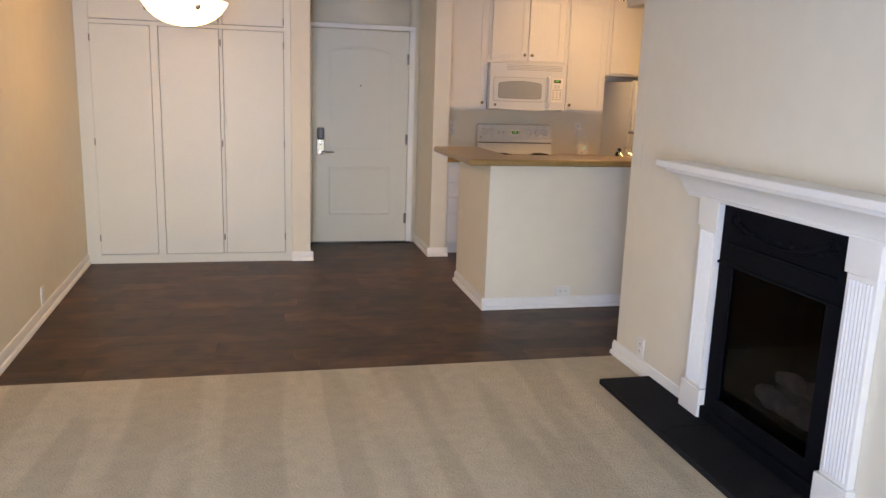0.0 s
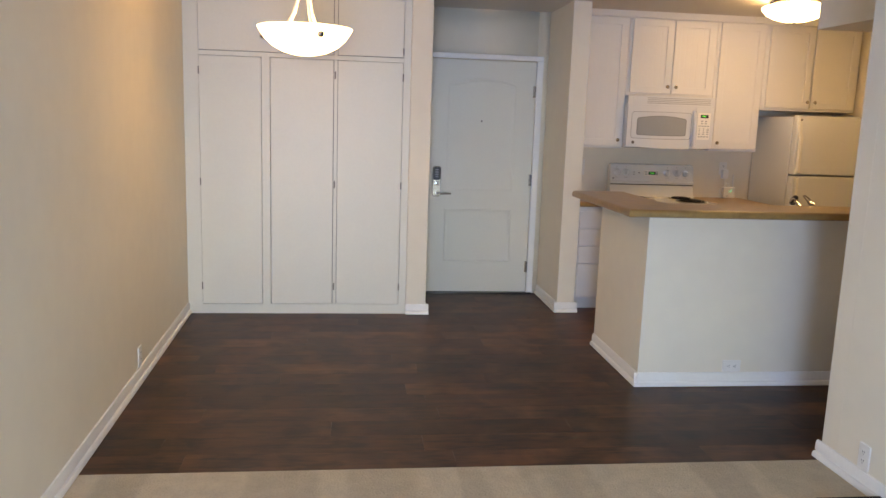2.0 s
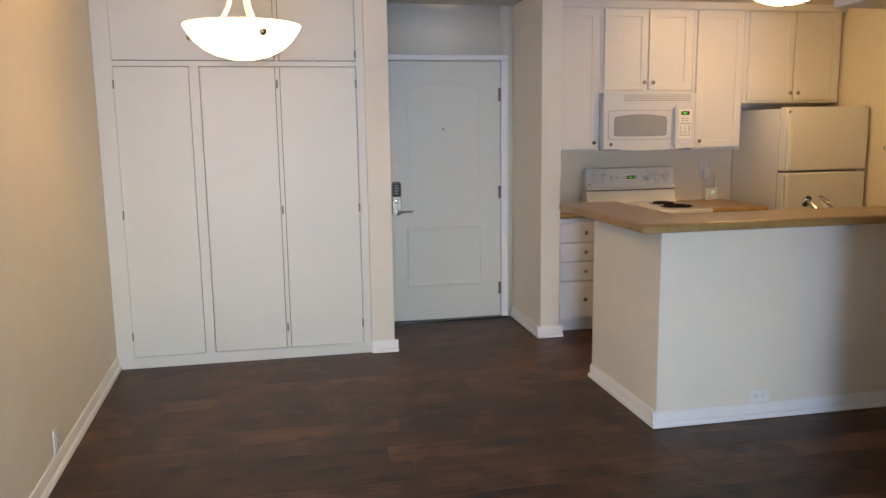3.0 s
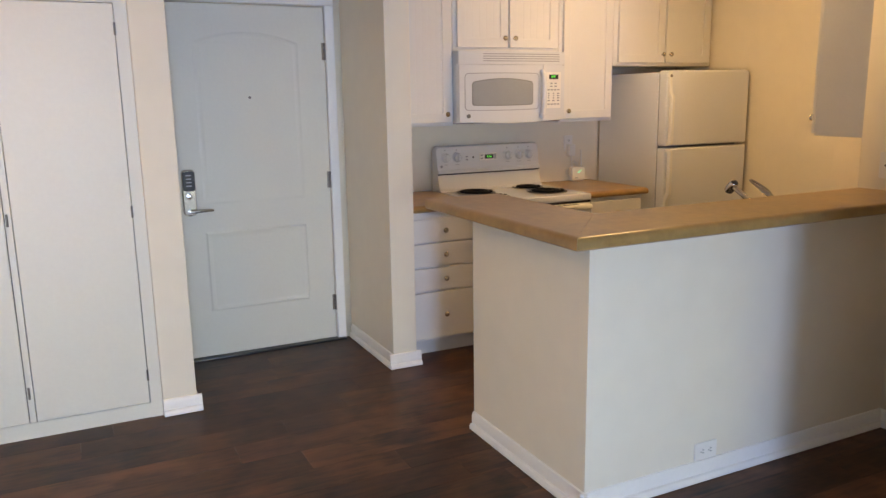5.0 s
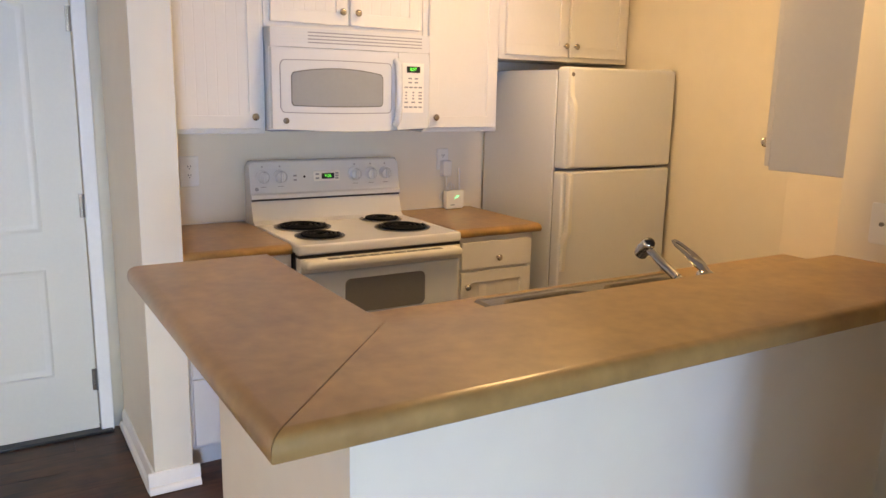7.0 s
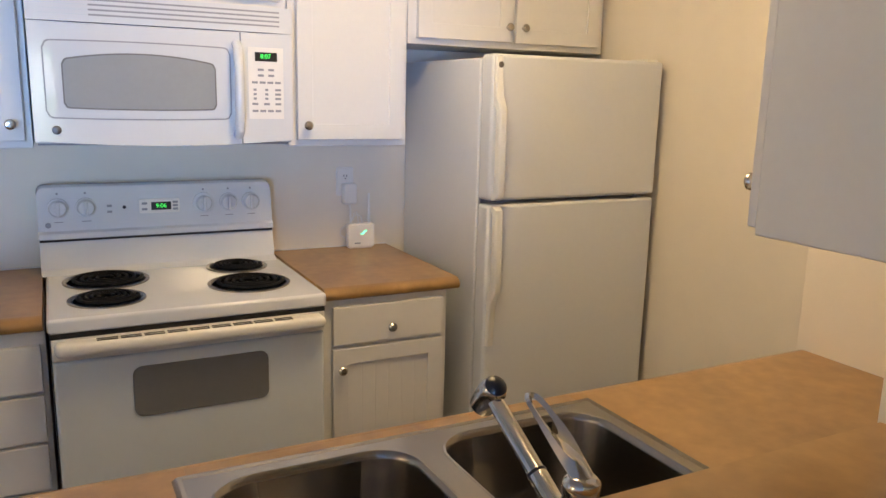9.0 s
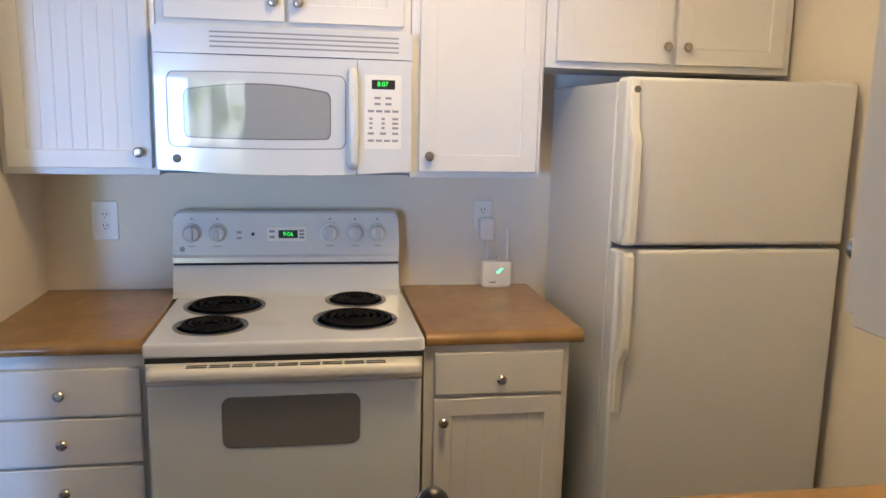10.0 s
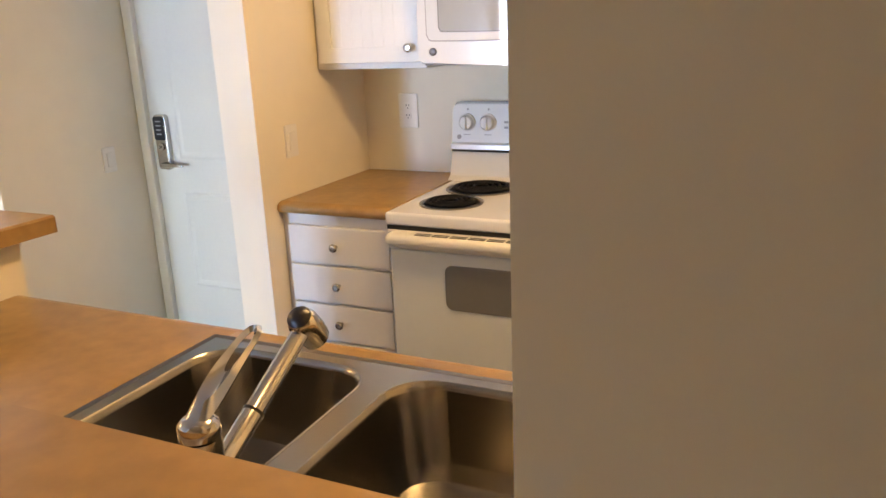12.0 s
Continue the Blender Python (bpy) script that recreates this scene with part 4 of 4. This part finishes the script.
part("front_lip", bm, M_LAMINATE, ct)
pc = thing("base_cabinet", (3.0, 5.7, 0), "white base cabinets under the sink counter", "cabinet")
bm = B()
box(bm, 1.935, 2.56, 5.43, 5.95, 0.10, 0.870)
box(bm, 3.43, 4.115, 5.455, 5.95, 0.10, 0.870)
box(bm, 2.56, 3.43, 5.93, 5.95, 0.10, 0.870)
box(bm, 1.935, 4.115, 5.43, 5.90, 0.0, 0.10)
part("body", bm, M_CAB, pc)

sk = thing("sink", (3.0, 5.7, 0.91), "stainless steel double-bowl drop-in sink", "sink")


def deck(bm, holes, outer, z):
    """A flat sheet with rounded openings: each opening's rim is bridged to its own cell of the sheet."""
    for (cx, cy, w, h, r), (x0, x1, y0, y1) in zip(holes, outer):
        inner = rounded(cx, cy, w, h, r, 6)
        cell = []
        for px, py in inner:
            dx, dy = px - cx, py - cy
            k = min(((x1 if dx > 0 else x0) - cx) / dx if abs(dx) > 1e-9 else 1e9, ((y1 if dy > 0 else y0) - cy) / dy if abs(dy) > 1e-9 else 1e9)
            cell.append((cx + dx * k, cy + dy * k))
        for qx, qy in ((x1, y1), (x0, y1), (x0, y0), (x1, y0)):
            j = min(range(len(cell)), key=lambda t: (cell[t][0] - qx) ** 2 + (cell[t][1] - qy) ** 2)
            cell[j] = (qx, qy)
        a = [bm.verts.new((x, y, z)) for x, y in cell]
        b = [bm.verts.new((x, y, z)) for x, y in inner]
        n = len(a)
        for i in range(n):
            j = (i + 1) % n
            bm.faces.new((a[i], a[j], b[j], b[i]))
    bmesh.ops.recalc_face_normals(bm, faces=bm.faces)


HOLES = ((2.782, 5.709, 0.352, 0.428, 0.080), (3.182, 5.709, 0.352, 0.428, 0.080))
bm = B()
deck(bm, HOLES, ((2.571, 2.982, 5.413, 5.958), (2.982, 3.393, 5.413, 5.958)), 0.9165)
part("deck", bm, M_STEEL, sk)
part("rim", moulding(B(), [(2.566, 5.408), (3.398, 5.408), (3.398, 5.963), (2.566, 5.963)], 0.022, 0.009, lambda x, y, d: (x, y, 0.9102 + d)), M_STEEL, sk)
for cx, cy, w, h, r in HOLES:
    bm, loops = B(), []
    for ins, z in ((-0.001, 0.9168), (0.002, 0.9178), (0.006, 0.914), (0.009, 0.905), (0.022, 0.78), (0.035, 0.752), (0.060, 0.742), (0.11, 0.740), (0.165, 0.738)):
        loops.append([bm.verts.new((x, y, z)) for x, y in rounded(cx, cy, w - 2 * ins, h - 2 * ins, max(0.006, r - ins * 0.4) if ins < 0.1 else 0.006, 6)])
    for a, b in zip(loops, loops[1:]):
        n = len(a)
        for i in range(n):
            j = (i + 1) % n
            bm.faces.new((a[i], a[j], b[j], b[i]))
    bm.faces.new(loops[-1])
    bmesh.ops.recalc_face_normals(bm, faces=bm.faces)
    for f in bm.faces:
        f.normal_flip()
    bowl = part("bowl", bm, M_STEEL, sk, "brushed steel bowl")
    part("drain", lathe(B(), ((0.042, 0.7385), (0.042, 0.7415), (0.034, 0.7405), (0.010, 0.7395), (0, 0.7395)), (cx, cy + 0.03, 0), "z", 22), M_CHROME, bowl)

FX, FY = 2.991, 5.462
fc = thing("faucet", (FX, FY, 0.917), "chrome single-lever pull-out kitchen faucet", "faucet")
part("base_plate", prism(B(), rounded(FX, FY, 0.16, 0.055, 0.027, 6), 0.9175, 0.924, 0.003), M_CHROME, fc)
part("body", lathe(B(), ((0.028, 0.924), (0.0255, 0.932), (0.0245, 0.99), (0.0245, 1.036), (0.0235, 1.044), (0, 1.046)), (FX, FY, 0), "z", 26), M_CHROME, fc)
S1 = Vector((2.9885, 5.678, 1.0925))
SD = Vector((-0.0012, 0.122, 0.0655)).normalized()
RING = S1 - SD * 0.137
S0 = S1 - SD * 0.236
part("spout", tube(B(), [S0, RING - SD * 0.002, RING, S1 - SD * 0.004], [0.0145, 0.0142, 0.0132, 0.0125], 18), M_CHROME, fc)
part("seam", tube(B(), [RING - SD * 0.003, RING + SD * 0.001], 0.0146, 18), M_BLACK, fc)
HD = Vector((0.001, -0.0426, 0.0515)).normalized()
HC = Vector((2.9887, 5.686, 1.094))
head = part("spray_head", tube(B(), [HC - HD * 0.033, HC - HD * 0.031, HC - HD * 0.012, HC + HD * 0.012, HC + HD * 0.022, HC + HD * 0.026], [0.017, 0.0205, 0.0225, 0.0215, 0.018, 0.013], 24), M_CHROME, fc)
part("nozzle", tube(B(), [HC - HD * 0.036, HC - HD * 0.032], [0.0155, 0.0168], 22), M_BLACK, head, "black rubber nozzle")
part("spray_button", tube(B(), [HC + HD * 0.006, HC + HD * 0.016, HC + HD * 0.025, HC + HD * 0.031, HC + HD * 0.033], [0.0120, 0.0165, 0.0172, 0.012, 0.003], 22), M_BLACK, head, "black rubber spray button")
L0, L1 = Vector((FX, FY + 0.002, 1.070)), Vector((2.989, 5.583, 1.132))


def along(u):
    return L0.lerp(L1, u) + Vector((0, 0, 0.004 * math.sin(math.pi * max(0, min(1, u)))))


bm = lathe(B(), ((0.0245, 1.047), (0.0250, 1.054), (0.0235, 1.063), (0.017, 1.069), (0, 1.071)), (FX, FY, 0), "z", 26)
UP = (L1 - L0).cross(Vector((1, 0, 0))).normalized()
UP = UP if UP.z > 0 else -UP
rings = []
for k in range(32):
    c, sn = math.cos(2 * math.pi * k / 32), math.sin(2 * math.pi * k / 32)
    wide = math.copysign(abs(sn) ** 0.75, sn) * (0.0165 if c > 0 else 0.0165 - 0.0095 * c)
    outer = along(0.66 + (0.37 if c > 0 else 0.86) * c) + Vector((wide, 0, 0))
    inner = along(0.69 + 0.25 * c) + Vector((0.0068 * sn, 0, 0))
    mid = outer.lerp(inner, 0.42)
    th = 0.0052 if c > 0 else 0.0052 - 0.0055 * c
    rings.append([bm.verts.new(q) for q in (outer, mid + UP * th, inner, mid - UP * th)])
for a, b in zip(rings, rings[1:] + rings[:1]):
    for k in range(4):
        f = bm.faces.new((a[k], a[(k + 1) % 4], b[(k + 1) % 4], b[k]))
        f.smooth = True
bmesh.ops.recalc_face_normals(bm, faces=bm.faces)
part("lever_handle", bm, M_CHROME, fc, "chrome loop lever")

# ---- router and its plug ----
rt = thing("router", (3.535, 7.64, 0.91), "small white router with one aerial and a lit green symbol", "router")
part("case", prism(B(), rounded(3.535, 0.963, 0.112, 0.096, 0.006, 3), 0.0, 0.035, 0.004, to=fronted(7.665)), M_PLATE, rt)
part("foot", box(B(), 3.488, 3.583, 7.635, 7.67, 0.910, 0.917), M_PLATE, rt)
part("status_light", prism(B(), [(3.542, 0.977), (3.557, 0.981), (3.556, 0.984), (3.541, 0.980)], 0.0345, 0.0358, to=fronted(7.665)), M_LED, rt, "glowing green symbol")
part("status_light", prism(B(), [(3.532, 0.968), (3.547, 0.972), (3.546, 0.975), (3.531, 0.971)], 0.0345, 0.0358, to=fronted(7.665)), M_LED, rt)
part("print", box(B(), 3.505, 3.530, 7.6288, 7.631, 0.930, 0.935), M_GREY, rt)
part("aerial", tube(B(), [(3.580, 7.662, 0.985), (3.580, 7.664, 1.02), (3.580, 7.668, 1.130)], [0.0062, 0.0058, 0.0048], 8), M_PLATE, rt)
pl = thing("plug_adapter", (3.493, 7.69, 1.16), "white plug-in power adapter with its cable", "adapter")
part("case", prism(B(), rounded(3.498, 1.130, 0.055, 0.085, 0.010, 4), 0.008, 0.045, 0.006, to=fronted(7.70)), M_PLATE, pl)
part("cable", tube(B(), [(3.498, 7.67, 1.09), (3.502, 7.675, 1.06), (3.504, 7.675, 1.03), (3.502, 7.668, 1.005)], 0.0045, 7), M_PLATE, pl)
part("cable", tube(B(), [(3.502, 7.66, 1.012), (3.508, 7.662, 1.035), (3.528, 7.664, 1.046), (3.544, 7.662, 1.036), (3.548, 7.66, 1.010)], 0.003, 7), M_PLATE, pl)
part("cable", tube(B(), [(3.502, 7.672, 1.012), (3.482, 7.676, 1.000), (3.462, 7.676, 0.985), (3.458, 7.672, 0.965), (3.468, 7.668, 0.955), (3.482, 7.664, 0.950)], 0.003, 7), M_PLATE, pl)
part("cable", tube(B(), [(3.535, 7.668, 1.006), (3.533, 7.670, 1.040), (3.527, 7.672, 1.055), (3.518, 7.672, 1.050), (3.512, 7.670, 1.020)], 0.0028, 7), M_PLATE, pl)

# ---- lamps ----
PX, PY = -0.17, 5.42
pd = thing("pendant_lamp", (PX, PY, CEIL), "lit pendant lamp with a frosted glass bowl on curved arms", "pendant lamp")
prof = [(r * 0.945, z - 0.008) for r, z in ((0, 1.872), (0.06, 1.875), (0.13, 1.891), (0.19, 1.920), (0.235, 1.958), (0.268, 2.004), (0.278, 2.022), (0.274, 2.024), (0.262, 2.006), (0.229, 1.962), (0.185, 1.926), (0.127, 1.898), (0.06, 1.883), (0, 1.880))]
part("bowl", lathe(B(), prof, (PX, PY, 0), "z", 48), M_BOWL, pd, "glowing frosted glass bowl")
for a in (174, 294, 54):
    ca, sa = math.cos(radians(a)), math.sin(radians(a))
    arm = [(PX + r * ca, PY + r * sa, z) for r, z in ((0.215, 1.972), (0.17, 1.985), (0.125, 2.005), (0.09, 2.04), (0.058, 2.10), (0.040, 2.17), (0.030, 2.26), (0.020, 2.34))]
    part("arm", tube(B(), arm, [0.009, 0.010, 0.011, 0.011, 0.010, 0.009, 0.008, 0.007], 8), M_PLATE, pd, "curved white arm")
    fin = [(PX + r * ca, PY + r * sa, 1.968 - 0.3 * (r - 0.226)) for r in (0.226, 0.236, 0.238, 0.246, 0.251)]
    part("finial", tube(B(), fin, [0.018, 0.018, 0.013, 0.012, 0.003], 16), M_HINGE, pd, "dark round finial")
part("stem", tube(B(), [(PX, PY, 2.30), (PX, PY, CEIL - 0.02)], 0.012, 12), M_PLATE, pd)
part("canopy", lathe(B(), ((0.065, CEIL), (0.062, CEIL - 0.012), (0.03, CEIL - 0.03), (0, CEIL - 0.032)), (PX, PY, 0), "z", 28), M_PLATE, pd)
DX, DY = 3.275, 6.40
dl = thing("ceiling_lamp", (DX, DY, CEIL), "lit ribbed glass dome ceiling lamp with a metal collar", "ceiling lamp")
part("collar", lathe(B(), ((0.18, CEIL - 0.001), (0.186, CEIL - 0.014), (0.175, CEIL - 0.052), (0.165, CEIL - 0.055)), (DX, DY, 0), "z", 40), M_NICKEL, dl, "satin nickel collar")
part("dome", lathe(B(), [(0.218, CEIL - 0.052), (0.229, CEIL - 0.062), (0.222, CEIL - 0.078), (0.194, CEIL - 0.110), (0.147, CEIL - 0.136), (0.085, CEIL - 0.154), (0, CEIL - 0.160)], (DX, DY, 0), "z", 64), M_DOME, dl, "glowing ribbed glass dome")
part("finial", lathe(B(), ((0.010, CEIL - 0.159), (0.011, CEIL - 0.167), (0.006, CEIL - 0.176), (0, CEIL - 0.178)), (DX, DY, 0), "z", 14), M_NICKEL, dl)

# ---- fireplace ----
WX = 2.338
fp = thing("fireplace_surround", (WX, 2.81, 0), "white painted wooden fireplace mantel with pilasters", "fireplace")
YC = 2.81


def shelf(bm, rows):
    """Stacked mouldings, each wider and deeper than the one below: (half length, projection, z0, z1, bevel)."""
    for hl, pr, z0, z1, b in rows:
        box(bm, WX - pr, WX, YC - hl, YC + hl, z0, z1, b, 3)
    return bm


part("mantel_shelf", shelf(B(), ((0.810, 0.150, 1.188, 1.222, 0.006),)), M_TRIM, fp)
bm = B()
cove = [(0, 1.078), (0.042, 1.078), (0.046, 1.092), (0.052, 1.100), (0.056, 1.118), (0.070, 1.142), (0.096, 1.162), (0.118, 1.170), (0.122, 1.186), (0, 1.186)]
loops = []
for sgn in (-1, 1):
    loops.append([bm.verts.new((WX - d, YC + sgn * (0.640 + d * 1.0), z)) for d, z in cove])
n = len(cove)
for i in range(n):
    j = (i + 1) % n
    bm.faces.new((loops[0][i], loops[0][j], loops[1][j], loops[1][i]))
bm.faces.new(loops[0][::-1])
bm.faces.new(loops[1])
bmesh.ops.recalc_face_normals(bm, faces=bm.faces)
part("cove_moulding", bm, M_TRIM, fp)
part("bed_moulding", shelf(B(), ((0.655, 0.050, 1.066, 1.080, 0.003),)), M_TRIM, fp)
for s in (-1, 1):
    a, b = sorted((YC + s * 0.400, YC + s * 0.558))
    pil = part("pilaster", box(B(), WX - 0.034, WX, a + 0.008, b - 0.008, 0.17, 0.94, 0.004, 2), M_TRIM, fp)
    for k in range(7):
        yk = (a + b) / 2 + (k - 3) * 0.0165
        part("reed", tube(B(), [(WX - 0.033, yk, 0.19), (WX - 0.033, yk, 0.92)], 0.0062, 8), M_TRIM, pil)
    part("capital", box(B(), WX - 0.042, WX, a, b, 0.94, 1.066, 0.004, 2), M_TRIM, pil)
    part("plinth", box(B(), WX - 0.046, WX, a - 0.006, b + 0.006, 0.032, 0.17, 0.005, 2), M_TRIM, pil)
ins = thing("fireplace_insert", (WX, YC, 0), "black cast iron fireplace insert with a glazed firebox", "fireplace insert")
bm = ringed(B(), (YC - 0.397, YC + 0.397, 0.034, 1.064), (YC - 0.30, YC + 0.30, 0.16, 0.80), -0.012, 0.03, lambda u, v, d: (WX + d, u, v), 0.003)
part("front_plate", bm, M_IRON, ins)
part("top_ledge", box(B(), WX - 0.022, WX, YC - 0.40, YC + 0.40, 0.79, 0.803, 0.003, 1), M_IRON, ins)
part("hood_rail", box(B(), WX - 0.026, WX, YC - 0.34, YC + 0.34, 0.885, 0.900, 0.004, 2), M_IRON, ins)
part("base_rail", box(B(), WX - 0.035, WX, YC - 0.398, YC + 0.398, 0.034, 0.095, 0.006, 2), M_IRON, ins)
bm = B()
tube(bm, [(WX - 0.016, YC + 0.30 * u, 1.005 - 0.07 * (1 - u * u)) for u in [i / 10 - 1 for i in range(21)]], 0.013, 8)
for s in (-1, 1):
    tube(bm, [(WX - 0.016, YC + s * (0.30 + 0.03 * math.cos(t)), 1.005 + 0.03 * math.sin(t)) for t in [k * 0.6 for k in range(11)]], 0.008, 7)
for k in range(-3, 4):
    lathe(bm, ((0.018, 0), (0.012, 0.010), (0, 0.012)), (WX - 0.014, YC + 0.080 * k, 0.965 - 0.006 * (9 - k * k) / 9), "x", 10)
part("swag", bm, M_IRON, ins, "cast swag relief")
bm = B()
box(bm, 2.75, 2.80, YC - 0.36, YC + 0.36, 0.02, 1.0)
box(bm, 2.37, 2.80, YC - 0.40, YC - 0.36, 0.02, 1.0)
box(bm, 2.37, 2.80, YC + 0.36, YC + 0.40, 0.02, 1.0)
box(bm, 2.37, 2.80, YC - 0.40, YC + 0.40, 0.0, 0.03)
box(bm, 2.37, 2.80, YC - 0.40, YC + 0.40, 1.0, 1.04)
part("firebox", bm, M_SOOT, ins, "soot-black firebox")
bm = B()
for x in (2.45, 2.53, 2.61):
    tube(bm, [(x, YC - 0.26, 0.17), (x, YC + 0.26, 0.17)], 0.007, 7)
for y in (-0.2, 0.2):
    box(bm, 2.44, 2.63, YC + y - 0.01, YC + y + 0.01, 0.03, 0.165)
part("grate", bm, M_IRON, ins)
random.seed(7)
for x, y0, y1, z, r in ((2.50, 2.62, 3.04, 0.225, 0.048), (2.60, 2.54, 3.02, 0.235, 0.052), (2.545, 2.68, 2.97, 0.315, 0.040)):
    lg = thing("gas_log", (x, (y0 + y1) / 2, z), "pale ceramic gas log on the grate", "log", "logs in the firebox")
    pts = [(x + random.uniform(-0.012, 0.012), y0 + (y1 - y0) * i / 9, z + random.uniform(-0.006, 0.006)) for i in range(10)]
    part("log", tube(B(), pts, [r * random.uniform(0.82, 1.08) * (0.7 if i in (0, 9) else 1) for i in range(10)], 11), M_LOG, lg)
gl = part("glazing", box(B(), WX + 0.002, WX + 0.006, YC - 0.30, YC + 0.30, 0.16, 0.80), M_SMOKED, ins, "smoked firebox glass")
he = thing("hearth", (2.2, YC, 0), "dark slate hearth slab on the carpet", "hearth")
for y0, y1 in ((1.875, 2.497), (2.500, 3.122), (3.125, 3.747)):
    part("slate", box(B(), 2.040, 2.337, y0, y1, 0.0, 0.032, 0.003, 1), M_SLATE, he)

# ---- hallway door, standing open ----
hdoor = thing("hall_door", (4.50, 4.99, 0), "white panelled hallway door standing open along the wall", "door")
bm = B()
box(bm, -0.76, 0, -0.018, 0.018, 0.012, 2.04, 0.003, 1)
M4 = Matrix.Translation((4.50, 4.99, 0)) @ Matrix.Rotation(radians(-3), 4, "Z")


def hung(bm):
    bmesh.ops.transform(bm, matrix=M4, verts=bm.verts)
    return bm


part("door_slab", hung(bm), M_DOOR, hdoor)
bm = B()
moulding(bm, [(-0.65, 1.0), (-0.11, 1.0), (-0.11, 1.90), (-0.65, 1.90)], 0.045, 0.008, fronted(-0.0185))
moulding(bm, [(-0.65, 0.26), (-0.11, 0.26), (-0.11, 0.80), (-0.65, 0.80)], 0.045, 0.008, fronted(-0.0185))
part("panel_moulding", hung(bm), M_DOOR, hdoor)
part("latch_plate", hung(box(B(), -0.7625, -0.7595, -0.012, 0.012, 0.88, 0.95)), M_NICKEL, hdoor)
bm = lathe(B(), ((0.030, 0), (0.028, 0.008), (0.010, 0.014), (0.010, 0.035), (0.024, 0.042), (0.028, 0.056), (0.022, 0.068), (0, 0.072)), (-0.70, -0.018, 0.915), "y", 20)
part("door_knob", hung(bm), M_NICKEL, hdoor)
for z in (0.2, 1.0, 1.85):
    part("hinge", hung(lathe(B(), ((0.008, -0.04), (0.008, 0.04)), (0.004, 0.012, z), "z", 10)), M_HINGE, hdoor)

# ---- floor planks, last ----
PW, PLEN = 0.185, 1.22
random.seed(11)


def plank_mesh(length):
    bm = B()
    box(bm, 0, length - 0.0004, 0, PW - 0.0004, -0.008, 0.0, 0.0005, 1)
    return finish("plank", bm, M_FLOOR)


FULL = plank_mesh(PLEN)
y = 4.157
while y < 7.72:
    x = -1.30 - random.uniform(0, PLEN)
    while x < 4.66:
        a, b = max(x, -1.30), min(x + PLEN, 4.70)
        if b - a > 0.03:
            ob = new("plank", FULL if b - a > PLEN - 0.001 else plank_mesh(b - a))
            ob.location = (a, y, 0)
            ob.parent = floor
        x += PLEN
    y += PW
